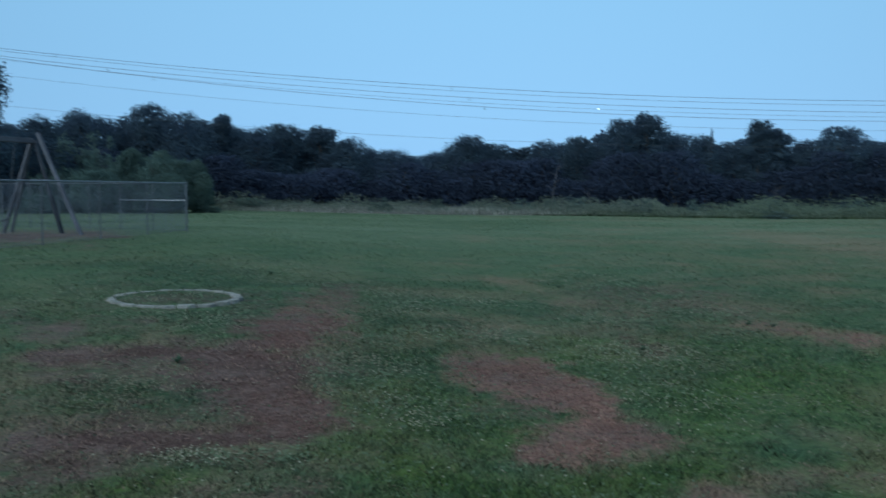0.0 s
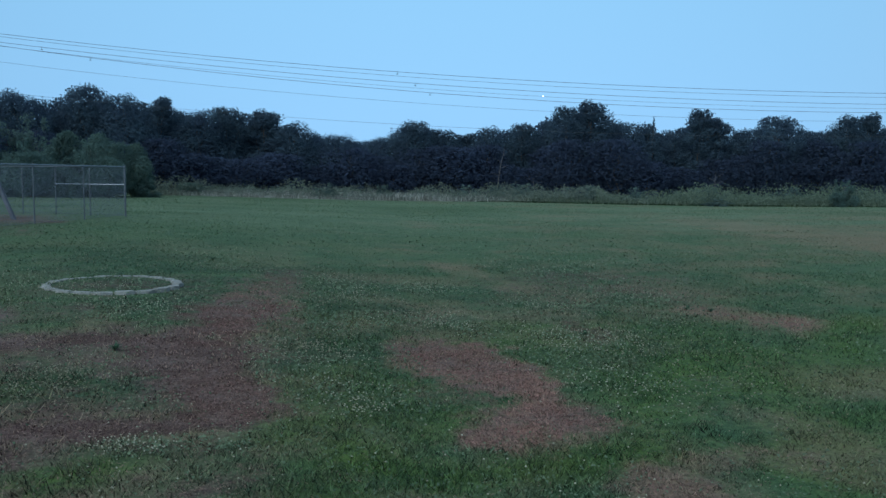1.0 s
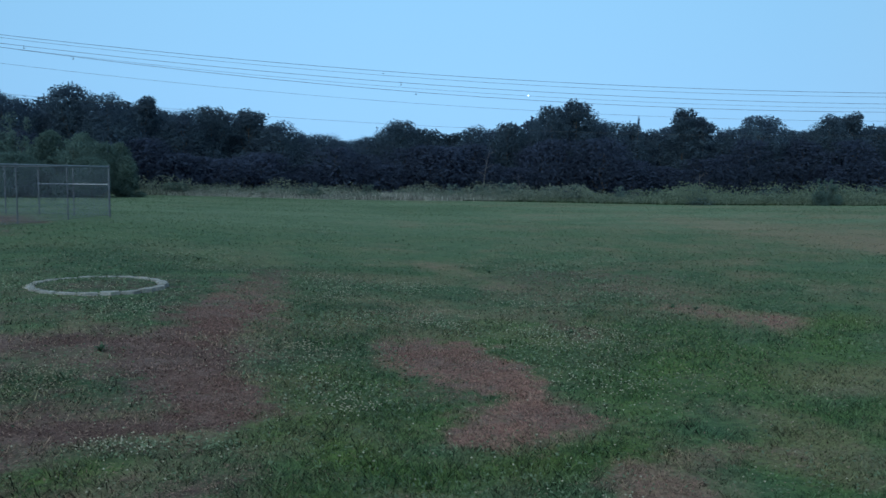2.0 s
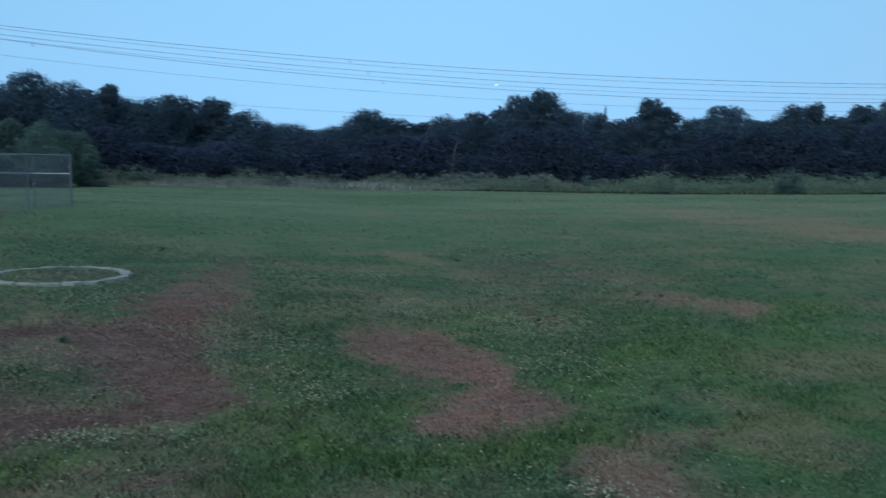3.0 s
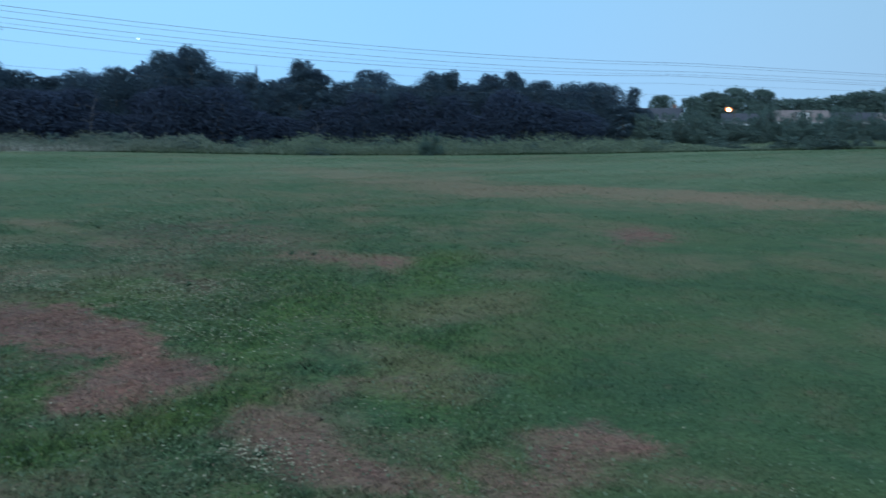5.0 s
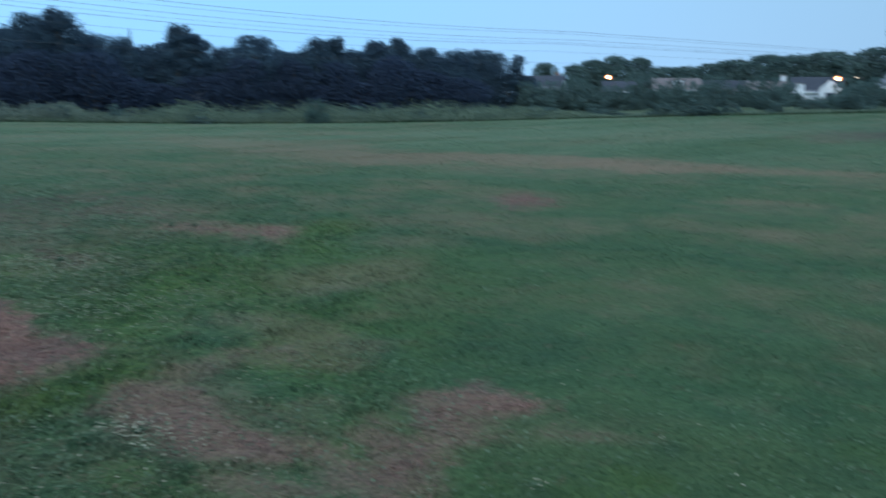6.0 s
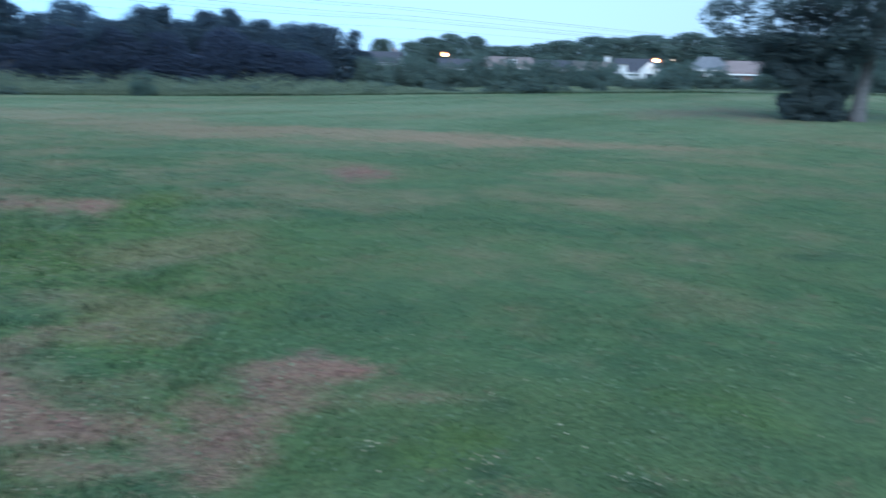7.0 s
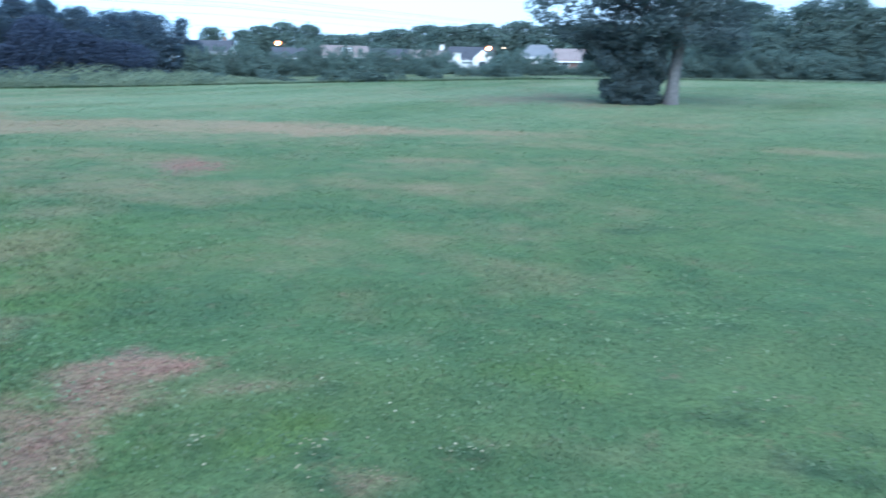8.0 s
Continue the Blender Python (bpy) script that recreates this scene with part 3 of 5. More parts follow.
def cover(areas, x, y, soft=0.55, ragged=0.35):
    out = np.zeros(np.shape(x))
    rag = ragged * (0.8 * wobble(x, y, 3.1) + 0.6 * wobble(y, x, 8.3) + 0.5 * wobble(x + 3, y, 19.0) + 0.4 * wobble(y, x - 7, 47.0))
    for b, r, hw, hd, full in areas:
        cx, cy = polar(b, r)
        ux, uy = polar(b, 1.0)
        reach = 2.6 * max(hw, hd)
        near = np.flatnonzero((np.abs(x - cx) < reach) & (np.abs(y - cy) < reach))
        if not len(near):
            continue
        dx, dy = x[near] - cx, y[near] - cy
        d = np.hypot((dx * ux + dy * uy) / hd, (dx * uy - dy * ux) / hw) + rag[near]
        out[near] = np.maximum(out[near], full * (1 - smooth(1 - soft, 1 + soft, d)))
    return out


def covers(x, y):
    a, r = np.degrees(np.arctan2(x, y)), np.hypot(x, y)
    left, right = 1 - smooth(12, 34, a), smooth(25, 50, a)
    red, dull = 0.92 * cover(SOIL, x, y, 0.85, 0.56), cover(DULL, x, y, 0.9, 0.5)
    worn = smooth(-3, -13, a) * (1 - smooth(10, 15, r)) * np.clip(0.22 + 0.5 * wobble(x, y, 2.2) + 0.4 * wobble(y, x, 6.0), 0, 0.6)
    tan = smooth(13, 18, a) * (1 - smooth(11.5, 13, r))
    dull = np.maximum(dull, worn)
    thatch = np.clip(0.06 + 0.10 * smooth(9, 18, r) * smooth(2, 14, a) + 0.30 * wobble(x, y, 0.9) + 0.26 * wobble(y, x, 2.7) + 0.20 * wobble(x, y, 7.1) + 0.12 * wobble(y, x, 21), 0, 0.8) * (1 - 0.35 * right) * (1 - 0.45 * smooth(14, 26, r)) * (1 - 0.7 * smooth(4, -4, a) * smooth(9, 13, r))
    lush = np.maximum(cover(LUSH, x, y, 0.95, 0.5), np.clip(0.05 + 0.9 * wobble(x + 50, y, 1.5) + 0.4 * wobble(y, x + 9, 6), 0, 0.6) * (1 - smooth(6, 16, r)) * (1 - 0.85 * right) * (1 - 0.8 * smooth(-6, -12, a)))
    dry = np.maximum(np.maximum(0.8 * cover(DRY, x, y, 0.8, 0.5), 0.85 * dull * tan), thatch * (1 - lush))
    dull = dull * (1 - 0.4 * tan)
    bed = np.maximum(cover(CLOVER, x, y, 0.8, 0.5), np.clip(0.9 * wobble(x - 20, y, 1.1) + 0.7 * wobble(y, x + 4, 4.5), 0, 0.7) * left * smooth(5.5, 7.5, r) * (1 - smooth(13, 22, r)))
    return {"soil": np.maximum(red, dull), "dull": np.clip(1.15 * dull / (dull + red + 0.05), 0, 1) * (1 - 0.6 * smooth(13, 20, a)), "dry": dry, "lush": lush,
            # thick is the painted far-lawn sheen, growing with distance and broken by noise
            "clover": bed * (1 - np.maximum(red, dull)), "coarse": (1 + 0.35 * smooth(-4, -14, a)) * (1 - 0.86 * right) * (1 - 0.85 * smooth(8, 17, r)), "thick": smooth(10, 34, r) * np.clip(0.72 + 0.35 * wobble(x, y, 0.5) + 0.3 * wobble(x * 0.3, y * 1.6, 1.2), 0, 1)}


# ---- ground ----
def build_ground():
    az = np.r_[np.arange(-40, 100, 0.42), np.arange(100, 320, 4.0)]
    rr = np.r_[0.0, 0.3 * 1.02 ** np.arange(0, 485)]
    rr = rr[rr < 4200]
    A, R = np.meshgrid(np.radians(az), rr[1:], indexing="xy")
    x, y = (np.sin(A) * R).ravel(), (np.cos(A) * R).ravel()
    x, y = np.r_[x, 0], np.r_[y, 0]
    V = np.c_[x, y, land(x, y)]
    na, nr = len(az), len(rr) - 1
    i, j = np.meshgrid(np.arange(nr - 1), np.arange(na), indexing="ij")
    k = (j + 1) % na
    F = np.c_[(i * na + j).ravel(), (i * na + k).ravel(), ((i + 1) * na + k).ravel(), ((i + 1) * na + j).ravel()]
    F = F[:, ::-1]
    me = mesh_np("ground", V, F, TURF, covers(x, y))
    me.polygons.foreach_set("use_smooth", [True] * len(me.polygons))
    ob = new("ground", me)
    tagged(ob, "mown clover lawn with bare reddish soil and dry straw patches", "lawn", kind="structure")
    bm = bmesh.new()
    ring = [bm.verts.new((0.31 * math.sin(math.radians(a)), 0.31 * math.cos(math.radians(a)), 0)) for a in range(0, 360, 20)]
    bm.faces.new(ring[::-1])
    cap = new("ground_cap", bm_mesh("ground_cap", bm, TURF))
    cap.parent = ob


build_ground()


def blades(x, y, h, w, lean):
    """One bent triangle pair a blade: verts and faces."""
    n = len(x)
    a, t = RNG.uniform(0, 2 * np.pi, n), RNG.uniform(0, 2 * np.pi, n)
    z = land(x, y) - 0.004
    ux, uy = np.cos(a) * w / 2, np.sin(a) * w / 2
    lx, ly = np.cos(t) * lean * h, np.sin(t) * lean * h
    V = np.stack([np.c_[x - ux, y - uy, z], np.c_[x + ux, y + uy, z], np.c_[x + lx, y + ly, z + h]], 1).reshape(-1, 3)
    return V, np.arange(3 * n).reshape(-1, 3)


def grass():
    """Blades thin out with the square of the distance and grow a little coarser, with no seam."""
    n = 560000
    r = 2.4 * (62 / 2.4) ** RNG.random(n)
    az = RNG.uniform(-33, 93, n) + RNG.normal(0, 2, n)
    rim, extra = 60000, 50000
    r = np.r_[r, 2.4 * np.exp(-0.35 * np.abs(RNG.normal(0, 1, rim)))]
    az = np.r_[az, RNG.uniform(-33, 93, rim) + RNG.normal(0, 2, rim)]
    r = np.r_[r, 0.35 * (30 / 0.35) ** RNG.random(extra)]
    az = np.r_[az, RNG.uniform(-180, 180, extra)]
    n += rim + extra
    x, y = polar(az, r)
    c = covers(x, y)
    keep = RNG.random(n) > np.clip(c["soil"] * (0.75 + 0.45 * wobble(x, y, 9.0)) + c["dry"] * 0.25, 0, 0.9)
    x, y, r = x[keep], y[keep], r[keep]
    c = {k: v[keep] for k, v in c.items()}
    m = len(x)
    patchy = np.clip(0.8 + 0.3 * wobble(x, y, 1.9) + 0.2 * wobble(y, x, 5.3) + 0.55 * c["coarse"] * wobble(x, y, 26.0), 0.2, 2)
    h = RNG.uniform(0.018, 0.042, m) * (1 + 0.02 * r) * patchy * (0.6 + 0.4 * c["coarse"]) * (1 - 0.45 * c["soil"] - 0.25 * c["dry"] + 0.45 * c["lush"])
    V, F = blades(x, y, np.maximum(h, 0.008), RNG.uniform(0.6, 1.4, m) * (0.0022 + 0.0009 * r), RNG.uniform(0.3, 1.6, m))
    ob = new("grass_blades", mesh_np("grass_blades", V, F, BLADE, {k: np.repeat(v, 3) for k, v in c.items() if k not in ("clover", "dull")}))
    tagged(ob, "short mown green grass blades with straw ones among them", "grass", kind="stuff")


grass()


def stubble():
    """Short dead stalks standing on the worn and bare ground."""
    areas = np.array([q for q in SOIL + DULL if q[1] < 18])
    chance = areas[:, 2] * areas[:, 3] / areas[:, 1] ** 1.6
    k = RNG.choice(len(areas), 170000, p=chance / chance.sum())
    b, r, hw, hd, full = areas[k].T
    a, q = RNG.uniform(0, 6.283, len(k)), 1.4 * np.sqrt(RNG.random(len(k)))
    (cx, cy), (ux, uy) = polar(b, r), polar(b, 1.0)
    x = cx + q * (np.cos(a) * hd * ux + np.sin(a) * hw * uy)
    y = cy + q * (np.cos(a) * hd * uy - np.sin(a) * hw * ux)
    r = np.hypot(x, y)
    c = covers(x, y)
    keep = RNG.random(len(x)) < np.clip(1.2 * c["soil"] - 0.15, 0, 0.9) * np.clip(0.6 + 0.6 * wobble(x, y, 24), 0.1, 1)
    x, y, r = x[keep], y[keep], r[keep]
    m = len(x)
    V, F = blades(x, y, RNG.uniform(0.008, 0.022, m), RNG.uniform(0.6, 1.5, m) * (0.002 + 0.0008 * r), RNG.uniform(0.4, 2.2, m))
    red = np.repeat(1 - c["dull"][keep], 3)
    tagged(new("dead_stubble", mesh_np("dead_stubble", V, F, STUBBLE, {"red": red})), "short dead grass stubble on worn reddish soil", "stubble", kind="stuff")


stubble()


def litter():
    """Flat bits of straw and dead clippings on the bare and dry ground."""
    n = 330000
    r = 2.4 * (30 / 2.4) ** RNG.random(n)
    x, y = polar(RNG.uniform(-33, 80, n), r)
    c = covers(x, y)
    keep = RNG.random(n) < np.clip(0.8 * c["soil"] + 0.4 * c["dry"] - 0.08 + 0.28 * np.clip(c["coarse"] - 0.35, 0, 1), 0, 1)
    x, y, r = x[keep], y[keep], r[keep]
    m = len(x)
    a, half, wid = RNG.uniform(0, 6.283, m), RNG.uniform(0.003, 0.009, m) * (1 + 0.06 * r), RNG.uniform(0.0006, 0.0014, m) * (1 + 0.15 * r)
    z = land(x, y) + RNG.uniform(0.004, 0.016, m)
    dx, dy = np.cos(a), np.sin(a)
    t = RNG.uniform(-0.35, 0.35, m) * half
    V = np.stack([np.c_[x - dx * half - dy * wid, y - dy * half + dx * wid, z - t], np.c_[x - dx * half + dy * wid, y - dy * half - dx * wid, z - t],
                  np.c_[x + dx * half + dy * wid, y + dy * half - dx * wid, z + t], np.c_[x + dx * half - dy * wid, y + dy * half + dx * wid, z + t]], 1).reshape(-1, 3)
    tagged(new("straw_litter", mesh_np("straw_litter", V, np.arange(4 * m).reshape(-1, 4), LITTER)), "pale straw bits and dead clippings on bare soil", "litter", kind="stuff")


litter()


def clover():
    """Low leaves in beds, a hand's width apart here and there elsewhere, and round flower heads over them."""
    n = 330000
    r = 2.4 * (24 / 2.4) ** RNG.random(n)
    b = RNG.uniform(-33, 93, n)
    x, y = polar(b, r)
    c = covers(x, y)
    keep = RNG.random(n) < np.clip((0.10 + 0.9 * c["clover"] + 0.12 * wobble(x, y, 2.3)) * (1 - 0.6 * smooth(24, 40, b)), 0.0, 1) * (1 - 0.93 * c["soil"])
    x, y, r = x[keep], y[keep], r[keep]
    m = len(x)
    s, a = RNG.uniform(0.6, 1.4, m) * (0.0045 + 0.0010 * r), RNG.uniform(0, 6.283, m)
    z = land(x, y) + RNG.uniform(0.012, 0.05, m)
    tilt, way = RNG.uniform(0, 0.9, m), RNG.uniform(0, 6.283, m)
    V = np.stack([np.c_[x + s * np.cos(a + k), y + s * np.sin(a + k), z + s * tilt * np.cos(a + k - way)] for k in (0, 2.1, 4.2)], 1).reshape(-1, 3)
    tagged(new("clover_leaves", mesh_np("clover_leaves", V, np.arange(3 * m).reshape(-1, 3), CLOVER_LEAF)), "low bluish-green clover leaves among the grass", "clover", kind="stuff")
    n = 200000
    r = 2.4 * (26 / 2.4) ** RNG.random(n)
    b = RNG.uniform(-33, 93, n)
    x, y = polar(b, r)
    c = covers(x, y)
    left = 1 - smooth(22, 36, b)
    few = 0.001 + 0.009 * left + 0.03 * smooth(45, 60, b) * np.clip(3 * wobble(x, y, 6.0) - 1.8, 0, 1) + 0.16 * left * smooth(5, 7, r) * np.clip(wobble(x, y, 3.0) + 0.35, 0, 1)
    keep = RNG.random(n) < np.clip(c["clover"] * (0.85 * left + 0.12) * np.clip(0.35 + 1.1 * wobble(x, y, 6), 0, 1) + few, 0, 1) * (1 - 0.8 * c["soil"])
    x, y, r = x[keep], y[keep], r[keep]
    m = len(x)
    z, s = land(x, y) + RNG.uniform(0.03, 0.07, m), RNG.uniform(0.0045, 0.0075, m) * (1 + 0.08 * left[keep])
    octa = np.array([(1, 0, 0), (0, 1, 0), (-1, 0, 0), (0, -1, 0), (0, 0, 0.9), (0, 0, -0.7)])
    fo = np.array([(0, 1, 4), (1, 2, 4), (2, 3, 4), (3, 0, 4), (1, 0, 5), (2, 1, 5), (3, 2, 5), (0, 3, 5)])
    V = (np.c_[x, y, z][:, None, :] + s[:, None, None] * octa[None]).reshape(-1, 3)
    F = (np.arange(m)[:, None, None] * 6 + fo[None]).reshape(-1, 3)
    tagged(new("clover_flowers", mesh_np("clover_flowers", V, F, FLOWER)), "scattered white clover flower heads, some browned", "flowers", kind="stuff")


clover()


# ---- broad-leaved weeds standing in the lawn ----
def weed_tuft(b, r, size):
    """A rosette of arching pointed leaves."""
    x, y = polar(b, r)
    ob = thing("weed_tuft", "dark green broad-leaved weed tuft in the short lawn", "weed", pose(x, y, float(land(x, y)), 0, 0, RNG.uniform(0, 360)), "weed tufts in the lawn")
    for k in range(11):
        a, long, wide, up = 2.4 * k, size * RNG.uniform(0.6, 1.1), size * RNG.uniform(0.13, 0.2), RNG.uniform(0.35, 0.95)
        V, F = [], []
        for i in range(5):
            u = i / 4
            d, z, w = long * u, size * up * math.sin(2.2 * u) * 0.75, wide * math.sin(math.pi * (0.1 + 0.88 * u))
            for side in (-1, 0, 1):
                V.append((math.cos(a) * d - math.sin(a) * side * w, math.sin(a) * d + math.cos(a) * side * w, z + 0.25 * w * abs(side)))
        for i in range(4):
            for j in range(2):
                F.append((3 * i + j, 3 * i + j + 1, 3 * i + j + 4, 3 * i + j + 3))
        part("leaf", mesh_np("leaf", V, F, TUFT_LEAF), ob)


for b, r, size in ((-17.7, 8.0, 0.083), (20.1, 11.0, 0.075), (21.6, 10.9, 0.068), (13.5, 8.85, 0.068), (-11.6, 15.1, 0.098), (7.9, 14.5, 0.09), (18.5, 3.97, 0.05), (-23.5, 16.7, 0.09)):
    weed_tuft(b, r, size)


# ---- tall meadow strip beyond the mown edge ----
def edge_r(b):
    return 62 + 3 * (1 - smooth(4, 16, b)) - 2.5 * smooth(12, 22, b) * (1 - smooth(58, 70, b)) + 0.5 * np.sin(np.radians(b) * 5) + 0.6 * np.sin(np.radians(b) * 17)


def meadow():
    n = 105000
    b = RNG.uniform(-32, 94, n)
    depth = RNG.random(n) ** 1.4
    r = edge_r(b) + depth * (11 + 10 * smooth(36, 46, b) * 2.5)
    x, y = polar(b, r)
    pale = smooth(-16, -11, b) * (1 - smooth(4, 12, b)) + 0.2 * np.clip(wobble(x, y, 0.25), 0, 1)
    tall = 0.55 + 0.35 * wobble(x, y, 0.45) + 0.25 * wobble(x, y, 1.7)
    h = np.clip(RNG.uniform(0.6, 1.25, n) * np.clip(tall, 0.45, 1.2) * (0.55 + 0.45 * smooth(0, 0.25, depth)) * (1.1 - 0.22 * smooth(5, 14, b) - 0.63 * smooth(38, 50, b)), 0.2, 1.5)
    V, F = blades(x, y, h, RNG.uniform(0.015, 0.06, n), RNG.uniform(0.1, 0.8, n))
    dry = np.clip(pale * RNG.uniform(0.5, 1.0, n) + 0.14, 0, 1)
    zero = np.zeros(3 * n)
    ob = new("meadow_grass", mesh_np("meadow_grass", V, F, WEED, {"dry": np.repeat(dry, 3), "soil": zero, "lush": zero, "coarse": zero + 0.6}))
    tagged(ob, "tall unmown grass, partly pale and seeding, along the field edge", "tall grass", kind="stuff")


meadow()


# dark strip of blades added in place of shade under the tall grass
def edge_shade():
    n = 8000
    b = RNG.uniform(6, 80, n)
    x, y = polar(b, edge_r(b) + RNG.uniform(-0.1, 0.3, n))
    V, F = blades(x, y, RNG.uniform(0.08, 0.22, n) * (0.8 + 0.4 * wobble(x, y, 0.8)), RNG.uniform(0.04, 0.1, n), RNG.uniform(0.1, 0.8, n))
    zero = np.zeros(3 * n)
    ob = new("edge_shade", mesh_np("edge_shade", V, F, EDGE_SHADE, {"dry": zero, "soil": zero, "lush": zero, "coarse": zero + 0.6}))
    tagged(ob, "near-black blades painted as shade along the mown field's edge", "weeds", kind="stuff")


edge_shade()


# ---- trees ----
def leaf_cards(centres, normals, size, spread=0.6):
    """Pointed leaf sprays round the given places."""
    n = len(centres)
    nrm = normals + RNG.normal(0, spread, (n, 3))
    nrm /= np.linalg.norm(nrm, axis=1)[:, None] + 1e-9
    t = np.cross(nrm, RNG.normal(0, 1, (n, 3)))
    t /= np.linalg.norm(t, axis=1)[:, None] + 1e-9
    s = np.cross(nrm, t)
    L = (size * RNG.uniform(0.6, 1.3, n))[:, None]
    W = L * RNG.uniform(0.45, 0.75, n)[:, None]
    V = np.stack([centres - t * L * 0.5 - s * W * 0.4, centres + s * W * 0.6 + nrm * L * 0.06, centres + t * L * 0.5 - s * W * 0.2], 1)
    return V.reshape(-1, 3), np.arange(3 * n).reshape(-1, 3)


def crown_mesh(name, lobes, count, size, mat, inner=0.22, spread=0.75):
    """About count leaves over the joint outside of all lobes (x, y, z, rx, rz), with larger sprays inside."""
    Q = np.array(lobes)
    share = Q[:, 3] * (Q[:, 3] + Q[:, 4])
    C, N, S = [], [], []
    for total, low, high, scale in ((count, 0.5, 1.1, 1.0), (inner * count, 0.15, 0.6, 2.0)):
        many = int(total * (2.4 if scale == 1 else 1))
        k = RNG.choice(len(Q), many, p=share / share.sum())
        d = RNG.normal(0, 1, (many, 3))
        d /= np.linalg.norm(d, axis=1)[:, None]
        x, y, z, rx, rz = Q[k].T
        clump = 1 + 0.22 * np.sin(d[:, 0] * 7 + x * 3) * np.sin(d[:, 1] * 7 + y * 5) * np.sin(d[:, 2] * 6 + z)
        rad = RNG.uniform(low, high, many) ** 0.5 * clump
        c = np.c_[x + d[:, 0] * rx * rad, y + d[:, 1] * rx * rad, z + d[:, 2] * rz * rad]
        if scale == 1:
            depth = np.full(many, 9.0)
            for j, (lx, ly, lz, lr, lh) in enumerate(Q):
                own = ((c[:, 0] - lx) ** 2 + (c[:, 1] - ly) ** 2) / lr ** 2 + ((c[:, 2] - lz) / lh) ** 2
                depth = np.minimum(depth, np.where(k == j, 9.0, own))
            c, d = c[depth > 0.5][:int(total)], d[depth > 0.5][:int(total)]
        C.append(c)
        N.append(d + (0, 0, 0.25))
        S.append(np.full(len(c), size * scale))
    V, F = leaf_cards(np.concatenate(C), np.concatenate(N), np.concatenate(S), spread)
    return mesh_np(name, V, F, mat)


def lobes_for(kind, h, w):
    L = []
    if kind == "cedar":
        for i in range(9):
            u = i / 8
            z = h * (0.12 + 0.82 * u)
            rx = w * 0.5 * (1 - u) ** 0.8 + 0.12
            for k in range(3 if u < 0.7 else 1):
                a = RNG.uniform(0, 6.28)
                L.append((math.cos(a) * rx * 0.35, math.sin(a) * rx * 0.35, z, rx * 0.75, h * 0.085))
    elif kind == "finger":
        for z, rx, ox in ((0.92, 0.20, 0.05), (0.78, 0.22, -0.1), (0.62, 0.2, 0.12), (0.48, 0.32, -0.05), (0.3, 0.4, 0.1), (0.15, 0.42, 0)):
            L.append((ox * w, 0, h * z, w * rx * 1.1, h * 0.105))
    else:
        if kind == "shrub":
            for i in range(34):
                a, q = RNG.uniform(0, 6.283), math.sqrt(RNG.random())
                rad = w * 0.42 * q
                L.append((math.cos(a) * rad, math.sin(a) * rad, h * RNG.uniform(0.02, 0.78) * (1 - 0.55 * q * q), w * RNG.uniform(0.09, 0.19), h * RNG.uniform(0.10, 0.2)))
            for i in range(18):
                L.append((RNG.uniform(-.3, .3) * w, RNG.uniform(-.3, .3) * w, h * RNG.uniform(0.62, 0.97), w * RNG.uniform(0.035, 0.075), h * RNG.uniform(0.06, 0.12)))
            return L
        n = {"broad": 26, "oval": 20, "narrow": 15, "dome": 24}[kind]
        base = {"broad": 0.2, "oval": 0.15, "narrow": 0.12, "dome": 0.2}[kind]
        for i in range(n):
            u = (i + RNG.random()) / n
            a = i * 2.4 + RNG.uniform(-0.4, 0.4)
            prof = math.sin(math.pi * (0.14 + 0.72 * u)) ** 0.7 if kind != "dome" else math.sqrt(max(0.05, 1 - max(0, (u - 0.4) / 0.62) ** 2))
            rad = w * 0.5 * prof
            off = rad * 0.62 * math.sqrt(RNG.uniform(0.15, 1))
            s = rad * RNG.uniform(0.36, 0.62) + w * 0.05
            z = h * (base + (0.93 - base) * u)
            L.append((math.cos(a) * off, math.sin(a) * off, min(z, h - s * 0.7), s, s * RNG.uniform(0.65, 0.95)))
        for i in range(3):
            L.append((RNG.uniform(-.16, .16) * w, RNG.uniform(-.16, .16) * w, h * (0.9 + 0.015 * i), w * 0.17, h * 0.065))
    return L


def wood_mesh(name, h, w, lobes, mat, r0, sides=5):
    """Tapered trunk with limbs into some of the lobes."""
    top = h * 0.85
    path = [(0.03 * w * math.sin(i * 1.3), 0.03 * w * math.cos(i * 1.7), -0.3 + (top + 0.3) * i / 7) for i in range(8)]
    out = [(path, [r0 * (1.25 if i == 0 else 1) * (1 - 0.115 * i) for i in range(8)])]
    for x, y, z, rx, rz in lobes[::2]:
        z0 = max(h * 0.15, z - 0.22 * h)
        p0 = np.array([0, 0, z0])
        p2 = np.array([x, y, z])
        p1 = (p0 + p2) / 2 + (0.15 * x, 0.15 * y, -0.03 * h)
        k = r0 * (1 - 0.75 * z0 / h)
        out.append(([p0, p1, p2], [k * 0.5, k * 0.35, k * 0.12]))
    return tubes(name, out, mat, sides)


def meadow_weeds(n, a0, a1, mat, label):
    """Leafy weeds standing in lumps between the tall grass."""
    b = RNG.uniform(a0, a1, n)
    depth = RNG.random(n) ** 1.3
    r = edge_r(b) + 0.3 + depth * 11
    x, y = polar(b, r)
    top = np.clip(0.75 + 0.75 * wobble(x, y, 1.3) + 0.3 * wobble(x, y, 4.0), 0.15, 1.6) * (1.0 - 0.9 * smooth(36, 52, b))
    z = land(x, y) + top * RNG.random(n) ** 0.6
    V, F = leaf_cards(np.c_[x, y, z], np.tile((0, -0.3, 0.8), (n, 1)), np.full(n, 0.15), 0.9)
    tagged(new("meadow_weeds", mesh_np("meadow_weeds", V, F, mat)), label, "weeds", kind="stuff")


